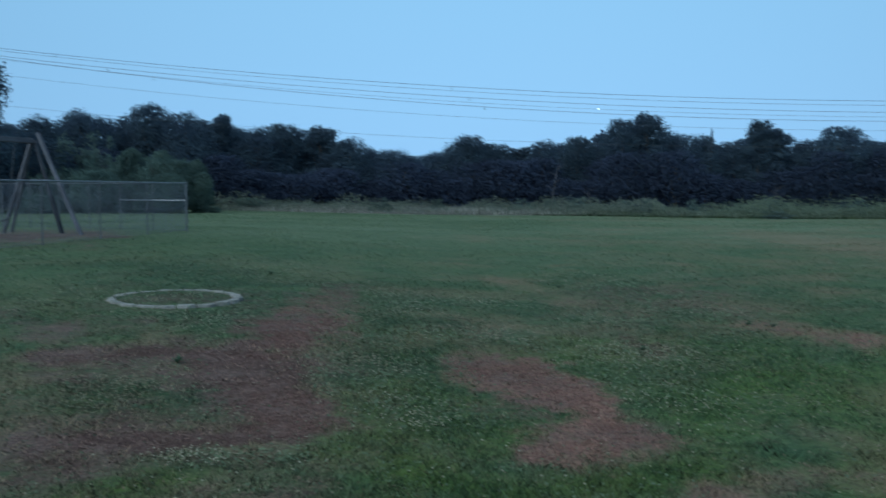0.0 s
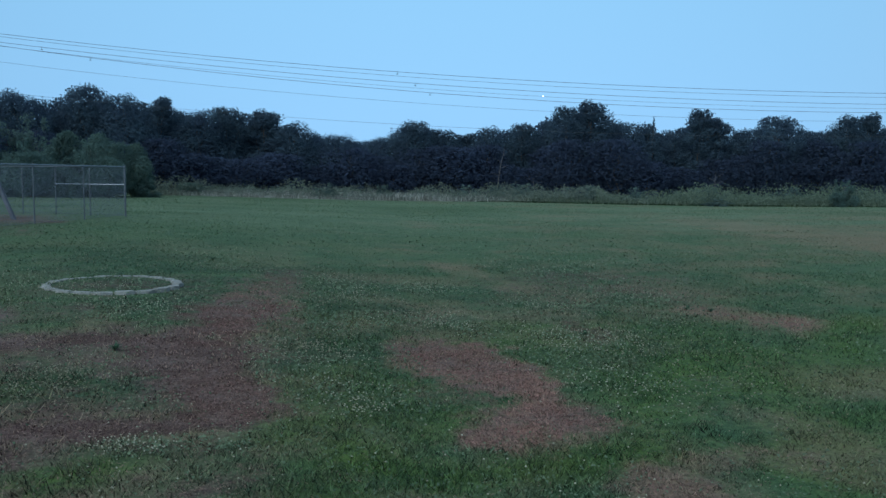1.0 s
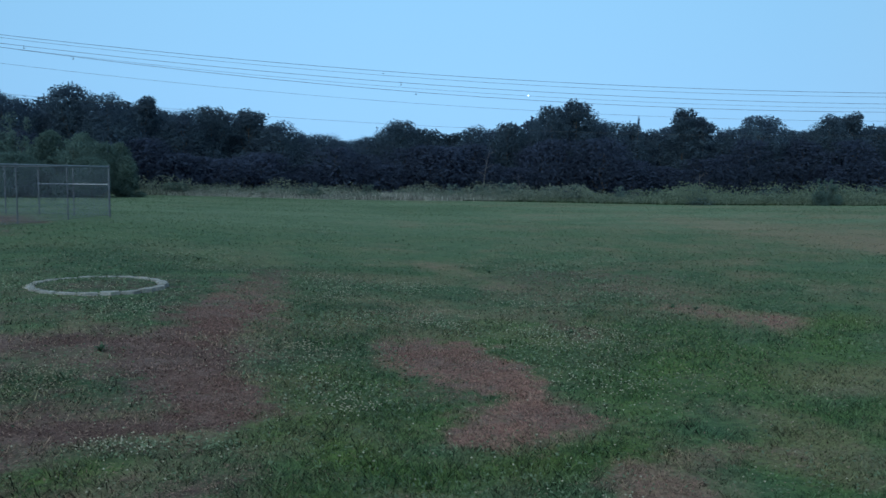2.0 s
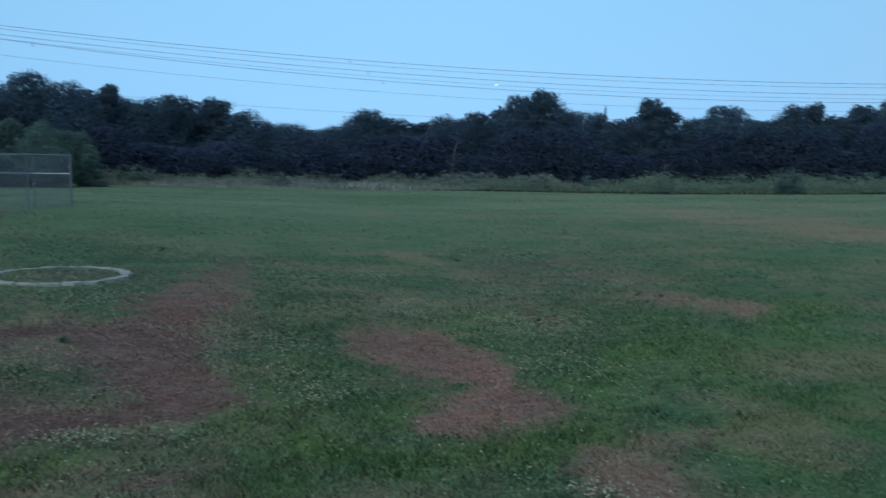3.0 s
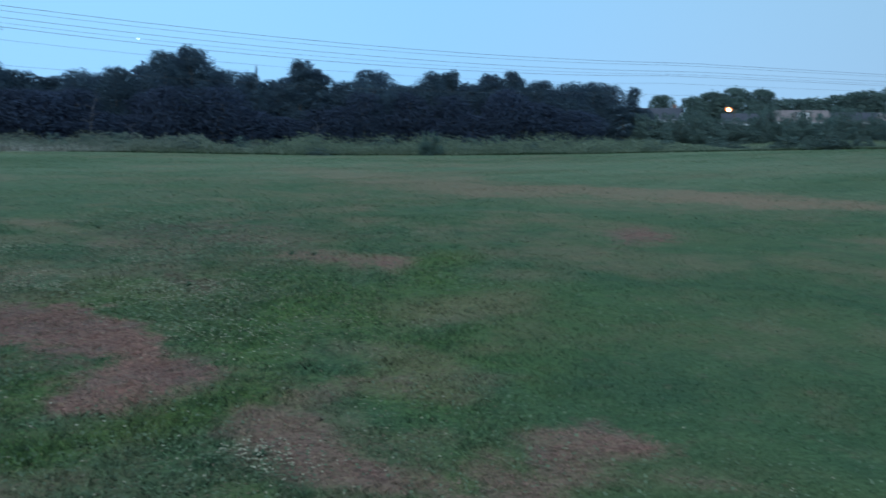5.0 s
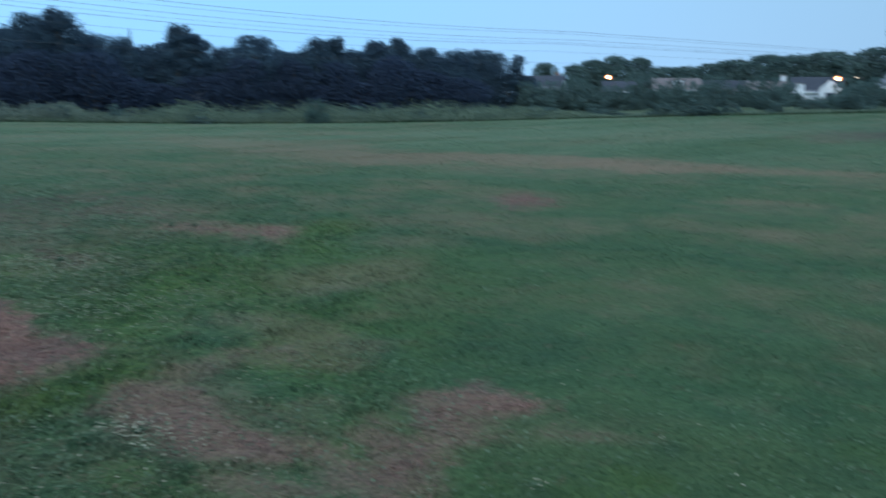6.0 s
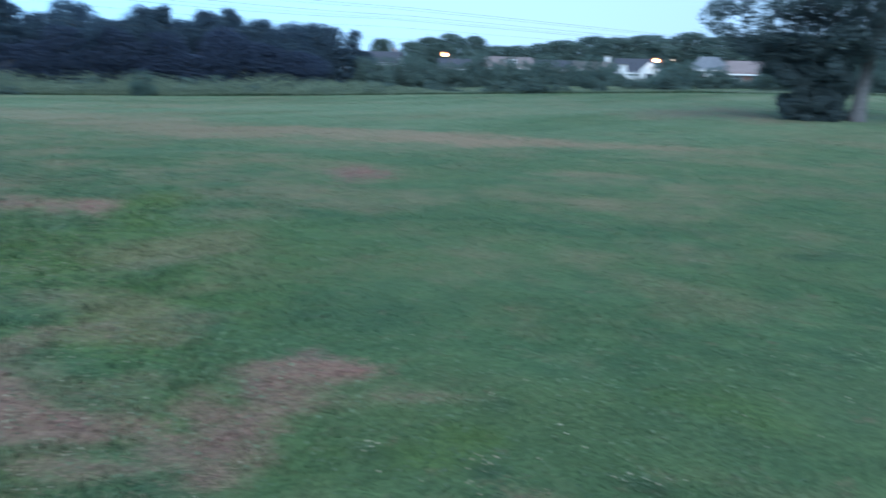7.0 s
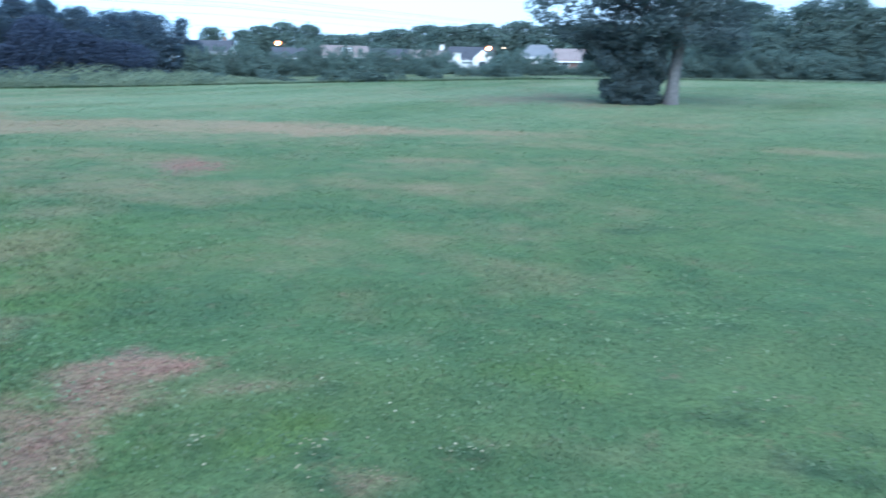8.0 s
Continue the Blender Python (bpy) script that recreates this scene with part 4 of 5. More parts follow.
meadow_weeds(30000, -17, 18, LEAF_WEED, "grey-green leafy weeds in lumps among the tall grass")
meadow_weeds(32000, 14, 52, WEED_GREEN, "green leafy weeds in lumps among the tall grass")

VARIANTS = {}


def variant(key, kind, h, w, mat, count, size, r0):
    lobes = lobes_for(kind, h, w)
    VARIANTS[key] = (h, w, wood_mesh("trunk", h, w, lobes, BARK, r0), crown_mesh("crown", lobes, count, size, mat))


for tag, kind, h, w in (("broad1", "broad", 9, 6.5), ("broad2", "broad", 9, 6.5), ("oval1", "oval", 8.5, 4.8), ("oval2", "oval", 8.5, 4.8), ("oval3", "oval", 8.5, 4.8),
                        ("narrow1", "narrow", 8.5, 3.2), ("narrow2", "narrow", 8.5, 3.2), ("dome1", "dome", 8, 6.5), ("cedar1", "cedar", 8, 3.2), ("finger1", "finger", 7, 2.6)):
    variant(tag, kind, h, w, LEAF_HAZE, 1600 * w, 0.175, 0.13)
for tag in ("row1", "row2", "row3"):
    variant(tag, "oval", 8.5, 4.8, LEAF_HAZE, 2300, 0.27, 0.11)
variant("fill1", "broad", 6, 6.5, LEAF_SHADED, 2800, 0.27, 0.12)
variant("fill2", "oval", 6, 5.5, LEAF_SHADED, 2800, 0.27, 0.12)
variant("deep1", "broad", 7, 6.0, LEAF_SHADED, 2400, 0.42, 0.14)
variant("deep2", "dome", 7, 6.0, LEAF_SHADED, 2400, 0.42, 0.14)
variant("far1", "dome", 9, 8, LEAF_MID_HAZE, 3400, 0.48, 0.16)
variant("far2", "broad", 9, 8, LEAF_MID_HAZE, 3400, 0.48, 0.16)
variant("light1", "broad", 4.5, 5.0, LEAF_LIGHT, 6500, 0.19, 0.09)
variant("light3", "shrub", 4.0, 4.5, LEAF_LIGHT, 7500, 0.15, 0.06)
variant("light2", "narrow", 4.5, 4.0, LEAF_LIGHT, 6000, 0.19, 0.09)
variant("side1", "broad", 9, 6.5, LEAF_MID_HAZE, 6500, 0.29, 0.16)
variant("side2", "oval", 9, 6.0, LEAF_MID_HAZE, 6500, 0.29, 0.16)
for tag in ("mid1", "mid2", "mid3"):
    variant(tag, "shrub", 3.5, 4.5, LEAF_MID_HAZE, 4200, 0.17, 0.05)
for tag in ("bush1", "bush2", "bush3"):
    variant(tag, "shrub", 3.5, 4.5, LEAF_MID_HAZE, 1300, 0.30, 0.05)


def plant(key, name, x, y, h, w, label, category, group, turn=None, sink=0.1):
    h0, w0, trunk, crown = VARIANTS[key]
    turn = RNG.uniform(0, 360) if turn is None else turn
    z = float(land(x, y)) - sink
    ob = thing(name, label, category, pose(x, y, z, 0, 0, turn) @ Matrix.Diagonal((w / w0, w / w0, h / h0, 1)), group)
    part("trunk", trunk, ob)
    part("crown", crown, ob)
    return ob


def line_r(b):
    return 80 + 0.35 * b


# front row of the wood: bearing, top (degrees above level), width (degrees), form
WOOD = [(-25.4, 4.75, 3.2, "oval1"), (-22.9, 5.2, 3.2, "broad1"), (-19.2, 5.85, 3.0, "oval2"), (-16.9, 5.3, 3.0, "broad2"), (-14.7, 5.35, 2.2, "narrow1"), (-12.4, 4.45, 3.2, "broad1"),
        (-10.6, 4.8, 2.4, "oval3"), (-8.2, 4.7, 2.4, "narrow2"), (-6.2, 3.8, 2.8, "oval1"), (-3.5, 3.05, 3.2, "broad2"), (-0.7, 2.9, 3.2, "broad1"), (1.8, 4.05, 2.8, "oval2"),
        (3.7, 3.55, 2.2, "oval3")]
WOOD += [(5.1, 3.25, 2.0, "narrow1"), (6.7, 3.65, 2.2, "oval1"), (9.0, 3.95, 2.2, "oval2"), (12.0, 5.1, 2.2, "oval3"), (13.6, 5.5, 2.2, "narrow2"), (15.7, 3.95, 2.8, "broad2"),
         (17.6, 4.2, 1.7, "cedar1"), (19.0, 3.3, 2.0, "oval1"), (20.5, 4.85, 1.7, "narrow1"), (21.7, 4.2, 1.8, "narrow2"), (23.3, 3.45, 2.2, "oval2"), (25.2, 4.25, 3.2, "dome1")]
WOOD += [(27.6, 3.3, 2.2, "oval3"), (29.1, 4.15, 2.2, "oval1"), (30.4, 4.3, 1.7, "narrow2"), (31.8, 3.4, 2.0, "oval2"), (33.0, 4.15, 1.6, "narrow1"), (34.5, 4.35, 1.6, "oval3"),
         (36.4, 3.7, 2.2, "dome1"), (38.2, 3.5, 2.8, "broad1"), (39.9, 3.6, 2.6, "dome1"), (41.1, 3.4, 1.6, "oval2"), (42.5, 3.12, 1.7, "finger1"), (41.9, 2.1, 1.4, "narrow1"), (43.2, 1.9, 1.3, "oval3")]
WOOD_LABEL = "dark green leafy tree in the dense wood beyond the meadow"
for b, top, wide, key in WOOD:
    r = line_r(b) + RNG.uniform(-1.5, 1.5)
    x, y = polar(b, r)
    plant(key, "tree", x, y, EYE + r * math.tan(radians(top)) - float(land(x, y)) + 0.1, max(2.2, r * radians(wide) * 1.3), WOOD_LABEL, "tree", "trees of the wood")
# a second row fills the gaps up to the roof of the wood
BEAR, TOPS = [w[0] for w in WOOD], [w[1] for w in WOOD]
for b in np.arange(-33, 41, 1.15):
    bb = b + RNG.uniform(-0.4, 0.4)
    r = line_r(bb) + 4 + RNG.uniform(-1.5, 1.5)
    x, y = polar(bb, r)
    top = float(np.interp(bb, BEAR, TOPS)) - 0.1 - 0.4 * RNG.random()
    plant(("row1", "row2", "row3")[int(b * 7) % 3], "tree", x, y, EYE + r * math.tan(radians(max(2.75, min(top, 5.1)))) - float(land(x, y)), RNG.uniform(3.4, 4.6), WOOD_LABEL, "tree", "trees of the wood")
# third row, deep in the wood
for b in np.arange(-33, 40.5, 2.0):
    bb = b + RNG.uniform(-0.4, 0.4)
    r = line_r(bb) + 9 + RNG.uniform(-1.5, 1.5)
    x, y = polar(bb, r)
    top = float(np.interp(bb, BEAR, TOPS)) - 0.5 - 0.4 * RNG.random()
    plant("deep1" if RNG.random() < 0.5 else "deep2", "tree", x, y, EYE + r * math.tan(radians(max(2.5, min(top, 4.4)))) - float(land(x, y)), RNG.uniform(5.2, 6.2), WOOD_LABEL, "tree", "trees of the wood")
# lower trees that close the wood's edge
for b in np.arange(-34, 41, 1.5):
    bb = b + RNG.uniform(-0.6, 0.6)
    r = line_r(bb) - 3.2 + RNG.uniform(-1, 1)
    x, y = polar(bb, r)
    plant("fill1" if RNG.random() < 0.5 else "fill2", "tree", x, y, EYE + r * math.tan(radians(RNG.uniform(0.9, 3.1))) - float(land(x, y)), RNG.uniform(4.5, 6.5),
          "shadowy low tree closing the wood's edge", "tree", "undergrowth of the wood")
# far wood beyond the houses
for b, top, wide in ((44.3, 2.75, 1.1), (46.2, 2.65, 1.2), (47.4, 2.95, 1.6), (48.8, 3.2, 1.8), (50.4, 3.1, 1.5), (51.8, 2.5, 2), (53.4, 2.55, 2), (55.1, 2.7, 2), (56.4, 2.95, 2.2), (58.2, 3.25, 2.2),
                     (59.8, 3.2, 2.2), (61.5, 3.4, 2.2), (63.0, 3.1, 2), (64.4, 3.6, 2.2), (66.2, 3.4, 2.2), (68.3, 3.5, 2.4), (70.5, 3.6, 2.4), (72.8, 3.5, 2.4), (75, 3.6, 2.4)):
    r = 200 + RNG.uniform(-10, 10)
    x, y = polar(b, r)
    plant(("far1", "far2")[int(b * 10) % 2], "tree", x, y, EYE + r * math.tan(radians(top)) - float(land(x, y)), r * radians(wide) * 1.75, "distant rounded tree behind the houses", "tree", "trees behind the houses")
for b, top, wide, r in ((75.8, 4.3, 3.6, 108), (78.6, 4.8, 3.8, 104), (80.0, 3.6, 3.2, 95), (81.9, 4.7, 3.0, 92), (84.0, 5.0, 3.6, 92), (86.2, 4.4, 3.5, 94), (89.0, 5.0, 4.0, 92), (92.0, 4.6, 4.0, 95), (79.5, 3.0, 3.6, 90), (83.0, 3.0, 3.4, 88), (87.5, 3.2, 3.4, 88)):
    x, y = polar(b, r)
    plant(("side1", "side2")[int(b) % 2], "tree", x, y, EYE + r * math.tan(radians(top)) - float(land(x, y)), r * radians(wide) * 1.2, "leafy green tree on the field's far side", "tree", "trees along the far side")
# big tree beside the swing, and the paler shrubs behind the fence
x, y = polar(-29.2, 58)
plant("oval2", "tree", x, y, EYE + 58 * math.tan(radians(9.3)) - 0.4, 5.4, "tall dark tree rising behind the swing set", "tree", "")
SHRUBS = [(-28.4, 2.6, 4.2, 60, "row3"), (-26.2, 3.9, 5.0, 62, "row1"), (-23.4, 4.0, 4.4, 63, "mid2"), (-21.9, 2.7, 2.8, 59, "light3"), (-20.3, 3.0, 1.9, 60, "light2"), (-19.0, 2.6, 2.2, 57, "light3"),
          (-18.3, 2.9, 2.2, 59, "light2"), (-17.3, 2.3, 1.9, 57, "light1"), (-16.2, 2.35, 1.7, 58, "light2"), (-16.1, 1.6, 1.6, 57, "light2"), (-15.7, -0.1, 1.5, 57, "light3"), (-20.0, 1.5, 2.6, 55, "light3"),
          (-22.4, 1.6, 2.8, 55, "light1"), (-25.0, 1.8, 3.2, 56, "light3"), (-18.0, 1.4, 2.2, 54, "light1")]
for b, top, wide, r, key in SHRUBS:
    x, y = polar(b, r)
    plant(key, "shrub", x, y, EYE + r * math.tan(radians(top)) - float(land(x, y)), r * radians(wide) * 1.15, "pale green spreading shrub behind the fence" if key[0] == "l" else "dark leafy young tree behind the fence", "shrub", "shrubs behind the fence")
# slender pale-barked trees before the dark wood
for b, lean, h, r0 in ((7.3, 0.75, 4.6, 0.04), (21.55, 0.05, 2.4, 0.04), (9.9, -0.2, 2.2, 0.025)):
    r = line_r(b) - 7
    x, y = polar(b, r)
    ob = thing("bare_tree", "slender pale bare trunk standing before the dark wood", "tree", pose(x, y, float(land(x, y)), 0, 0, -b), "pale stems before the wood")
    stem = [(0, 0, -0.2), (lean * 0.25, 0, h * 0.35), (lean * 0.5, 0.1, h * 0.65), (lean, 0.1, h)]
    part("trunk", tubes("trunk", [(stem, [r0, r0 * 0.85, r0 * 0.65, r0 * 0.25])], PALE_BARK, 7), ob)
    for k in range(4):
        z = h * (0.45 + 0.13 * k)
        way = 1 if k % 2 else -1
        base = np.array([np.interp(z, [p[2] for p in stem], [p[0] for p in stem]), 0, z])
        part("branch", tubes("branch", [([base, base + (0.35 * way, -0.1, 0.22), base + (0.75 * way, -0.1, 0.3 + 0.05 * k)], [r0 * 0.4, r0 * 0.3, r0 * 0.12])], PALE_BARK, 5), ob)
# shrubs before the houses
for k in range(46):
    b = 42.5 + k * 0.62 + RNG.uniform(-0.3, 0.3)
    r = RNG.uniform(92, 118)
    x, y = polar(b, r)
    top = 0.5 if 60.2 < b < 62.3 or 66.4 < b < 68.8 else 1.6 if 43 < b < 46.5 else 1.35 if 47.4 < b < 49.4 else RNG.uniform(1.8, 2.2) if 46.5 < b < 51 else RNG.uniform(1.4, 1.85) + (0.4 if k % 5 == 0 and not 51 < b < 54.5 else 0)
    plant(("mid1", "mid2", "mid3")[k % 3], "shrub", x, y, max(1.2, EYE + r * math.tan(radians(top)) - float(land(x, y))), RNG.uniform(3.0, 5.0), "soft green shrub in front of the houses", "shrub", "shrubs before the houses")
# thicket below the trees along the far side
for k in range(22):
    b = 74 + k * 0.9 + RNG.uniform(-0.3, 0.3)
    r = RNG.uniform(78, 90)
    x, y = polar(b, r)
    plant(("mid1", "mid2", "mid3")[k % 3], "shrub", x, y, RNG.uniform(2.2, 3.6), RNG.uniform(3.5, 5.0), "dense green shrub below the far trees", "shrub", "thicket along the far side")
# single bushes in the meadow strip
for b, dr, h, w, key, label in ((29.2, 0.2, 1.8, 1.7, "light3", "small round green bush in the tall grass"), (21.9, 0.2, 0.55, 2.3, "bush2", "low dark bush at the mown edge"), (54.4, 1.0, 1.15, 3.4, "bush2", "low spreading green bush at the mown edge"),
                                (16.5, 4, 1.3, 1.4, "bush2", "small green bush in the tall grass"), (8.8, 5, 1.0, 1.8, "bush1", "small green bush in the tall grass"), (25.5, 4, 1.0, 2.2, "bush2", "small green bush in the tall grass"),
                                (44.5, 4, 0.9, 2.6, "bush1", "small green bush in the tall grass"), (-13.0, 3, 1.0, 2.2, "light1", "pale green bush in the tall grass"), (36, 3, 0.7, 2.2, "bush1", "small green bush in the tall grass")):
    x, y = polar(b, float(edge_r(b)) + dr)
    plant(key, "bush", x, y, h, w, label, "bush", "bushes in the meadow", sink=0.05)


for k in range(30):
    b = -13 + k * 2.5 + RNG.uniform(-1, 1)
    x, y = polar(b, float(edge_r(b)) + RNG.uniform(1.5, 9))
    plant(("bush1", "bush2", "bush3")[k % 3], "bush", x, y, RNG.uniform(0.8, 1.6) * (1 if b < 40 else 0.7), RNG.uniform(1.2, 2.8), "scrubby green weed bush in the tall grass", "bush", "bushes in the meadow", sink=0.05)


# ---- the lone tree on the field ----
def lone_tree():
    x, y = polar(74.5, 32)
    ob = thing("tree", "spreading field tree with grey trunk and leafy suckers at its foot", "tree", pose(x, y, float(land(x, y)), 0, 0, -74.5))
    lobes = []
    for i in range(70):
        u = RNG.random()
        a = RNG.uniform(0, 6.283)
        rr_ = 5.2 * math.sqrt(RNG.random()) * math.sin(math.pi * (0.18 + 0.75 * u)) ** 0.6
        lobes.append((math.cos(a) * rr_ - 0.6, math.sin(a) * rr_ * 0.8, 3.1 + 5.6 * u + 0.05 * max(0, math.cos(a) * rr_) ** 2, RNG.uniform(0.4, 0.8), RNG.uniform(0.28, 0.5)))
    for i in range(24):
        u = i / 23
        lobes.append((-5.2 + 3.4 * u + RNG.uniform(-.3, .3), RNG.uniform(-1, 1), 3.6 - 2.3 * u + RNG.uniform(-.3, .3), RNG.uniform(0.25, 0.5), RNG.uniform(0.2, 0.36)))
    for i in range(46):
        zz = RNG.uniform(1.6, 5.0)
        lobes.append((RNG.uniform(-1.7 - 0.62 * zz, -0.3), RNG.uniform(-1.3, 1.3), zz, RNG.uniform(0.3, 0.6), RNG.uniform(0.24, 0.45)))
    for i in range(64):
        lobes.append((RNG.uniform(-2.6, 2.4), RNG.uniform(-1.8, 1.2), RNG.uniform(1.9, 4.8), RNG.uniform(0.3, 0.6), RNG.uniform(0.24, 0.45)))
    for i in range(14):
        lobes.append((RNG.uniform(1.2, 3.8), RNG.uniform(-1.2, 1.2), RNG.uniform(3.2, 7.0), RNG.uniform(0.4, 0.7), RNG.uniform(0.3, 0.5)))
    for i in range(22):
        lobes.append((RNG.uniform(-0.9, 1.8), RNG.uniform(-1.5, -0.5), RNG.uniform(2.05, 3.8), RNG.uniform(0.25, 0.5), RNG.uniform(0.2, 0.4)))
    for i in range(40):
        q = RNG.random()
        lobes.append((2.0 + 4.6 * q, RNG.uniform(-2.2, 2.2), RNG.uniform(3.3 + 0.5 * q, 7.6 - 1.4 * q), RNG.uniform(0.4, 0.75), RNG.uniform(0.3, 0.5)))
    part("crown", crown_mesh("crown", lobes, 76000, 0.11, LEAF_TREE_HAZE, 0.03, 0.9), ob)
    foot = []
    for i in range(110):
        zz = RNG.uniform(0.15, 2.6)
        foot.append((RNG.uniform(-1.95 - 0.62 * zz, -0.4), RNG.uniform(-0.7, 0.7), zz, RNG.uniform(0.16, 0.36), RNG.uniform(0.16, 0.36)))
    for i in range(20):
        u = RNG.random()
        foot.append((-2.1 + 1.7 * u, RNG.uniform(-0.6, 0.6), RNG.uniform(0.0, 0.12 + 0.3 * u), RNG.uniform(0.15, 0.3), RNG.uniform(0.12, 0.22)))
    part("sucker_leaves", crown_mesh("sucker_leaves", foot, 30000, 0.10, LEAF_TREE_HAZE, 0.15, 0.9), ob, "dense leafy suckers at the trunk's foot")
    limbs = [([(0, 0, -0.3), (0, 0, 0.1), (0.04, 0, 0.9), (0.16, 0.03, 2.0), (0.36, 0.06, 3.2), (0.1, 0, 5), (-0.2, 0.1, 7.2)], [0.38, 0.27, 0.22, 0.20, 0.17, 0.12, 0.04])]
    for x2, y2, z0, z2, r_ in ((1.5, 0.2, 2.6, 4.8, 0.09), (2.6, 0.4, 2.2, 4.6, 0.1), (3.4, -0.6, 2.8, 5.2, 0.09), (5.6, 0.5, 3.0, 5.8, 0.10), (-3.0, 0.5, 2.0, 4.0, 0.11), (-4.2, -0.4, 2.6, 4.8, 0.09), (-1.6, 1.2, 3.2, 6.5, 0.08), (1.4, -1.2, 3.4, 6.8, 0.08), (1.8, 1.5, 2.9, 5.4, 0.07)):
        limbs.append(([(0.12, 0.05, z0), (x2 * 0.45, y2 * 0.5, z0 + (z2 - z0) * 0.62), (x2, y2, z2)], [r_, r_ * 0.7, r_ * 0.25]))
    part("trunk", tubes("trunk", limbs, PALE_BARK, 9), ob, "grey-brown ridged trunk and limbs")
    for i in range(6):
        stem = [(-0.9 - 0.12 * i, 0.1 * (i % 3), -0.1), (-1.1 - 0.18 * i, 0.12 * i - 0.3, 1.2), (-1.3 - 0.3 * i, 0.1 * i - 0.3, 2.9)]
        part("sucker_stem", tubes("sucker_stem", [(stem, [0.06, 0.045, 0.02])], BARK, 6), ob)


lone_tree()


# ---- concrete ring in the lawn ----
def block_ring():
    x, y = polar(-17.75, 12.0)
    z = float(land(x, y))
    dx, dy = float(land(x + .5, y) - land(x - .5, y)), float(land(x, y + .5) - land(x, y - .5))
    ob = thing("block_ring", "round bed edging of pale worn concrete blocks in the lawn", "garden edging", pose(x, y, z, 0.4 * math.degrees(math.atan(dy)), -0.4 * math.degrees(math.atan(dx)), 0))
    n, r0, r1 = 20, 0.775, 0.885
    for k in range(n):
        bm = bmesh.new()
        a0, a1 = 2 * math.pi * (k + 0.02 + RNG.uniform(0, 0.03)) / n, 2 * math.pi * (k + 0.98 - RNG.uniform(0, 0.03)) / n
        hgt = 0.014 + RNG.uniform(-0.006, 0.006)
        j = RNG.uniform(-0.012, 0.012)
        prof = [(r0 + j, a0), (r0 + j, a1), (r1 + j - 0.02, a1), (r1 + j + 0.02, (a0 + a1) / 2), (r1 + j - 0.02, a0)]
        lo = [bm.verts.new((r_ * math.cos(a), r_ * math.sin(a), -0.08)) for r_, a in prof]
        hi = [bm.verts.new((r_ * math.cos(a), r_ * math.sin(a), hgt)) for r_, a in prof]
        bm.faces.new(hi)
        bm.faces.new(lo[::-1])
        for i in range(5):
            bm.faces.new((lo[i], lo[(i + 1) % 5], hi[(i + 1) % 5], hi[i]))
        bmesh.ops.bevel(bm, geom=[e for e in bm.edges if e.verts[0].co.z > 0 and e.verts[1].co.z > 0], offset=0.008, segments=2, affect="EDGES")
        bmesh.ops.recalc_face_normals(bm, faces=bm.faces[:])
        part("block", bm_mesh("block", bm, CONCRETE), ob)


block_ring()


# ---- chain-link fences ----
def chain_mesh(name, length, height, pitch=0.065, wire=0.0036):
    """Crossed diagonal wires in the local x-z plane."""
    out = []
    n = int((length + height) / pitch)
    for s in (1, -1):
        for i in range(n + 1):
            x0 = i * pitch - height
            a, b = max(0, x0), min(length, x0 + height)
            if b - a < 0.02:
                continue
            za, zb = a - x0, b - x0
            if s < 0:
                za, zb = height - za, height - zb
            out.append(([(a, 0.002 * s, za), (b, 0.002 * s, zb)], [wire / 2, wire / 2]))
    return tubes(name, out, FENCE_WIRE, 3)


def fence(p0, p1, bays, rail_bays, label, height=1.5, first=True):
    p0, p1 = np.array(p0), np.array(p1)
    d = p1 - p0
    length = float(np.hypot(*d))
    z0, z1 = float(land(*p0)), float(land(*p1))
    ang = math.degrees(math.atan2(d[1], d[0]))
    ob = thing("fence", label, "fence", pose(p0[0], p0[1], z0, 0, 0, ang), "fences round the swing set")
    rise = (z1 - z0) / length
    step = length / bays
    for k in range(0 if first else 1, bays + 1):
        thick = 0.028 if k in (0, bays) else 0.017
        V, F = tube([(k * step, 0, -0.15 + rise * k * step), (k * step, 0, height + 0.03 + rise * k * step), (k * step, 0, height + 0.06 + rise * k * step)], [thick, thick, thick * 0.3], 10)
        part("post", mesh_np("post", V, F, GALV), ob)
    a, b = (0, 0, height), (length, 0, height + rise * length)
    if rail_bays:
        part("top_rail", tubes("top_rail", [([a, b], [0.016, 0.016])], GALV, 8), ob)
    else:
        part("top_rail", tubes("top_rail", [([a, b], [0.022, 0.022])], RAIL_STEEL, 8), ob, "bright galvanised top rail")
    part("tension_wire", tubes("tension_wire", [([(0, 0, 0.05), (length, 0, 0.05 + rise * length)], [0.005, 0.005])], GALV, 6), ob)
    if rail_bays:
        for k in range(rail_bays):
            a, b = ((i * step, 0, height * 0.645 + rise * i * step) for i in (k + 0.004, k + 0.996))
            part("middle_rail", tubes("middle_rail", [([a, b], [0.015, 0.015])], RAIL_STEEL if k else RAIL_WHITE, 8), ob, "dull middle rail" if k else "pale bare middle rail")
    for k in range(bays):
        part("wire_mesh", chain_mesh("wire_mesh", step, height - 0.05), ob, "", pose(k * step, 0, 0.05 + rise * k * step))


fence((-7.95, 26.1), (-9.70, 17.2), 4, 0, "galvanised chain-link fence run beside the swing set")
fence((-7.95, 26.1), (-15.2, 29.0), 6, 2, "galvanised chain-link fence with a pale middle rail", first=False)


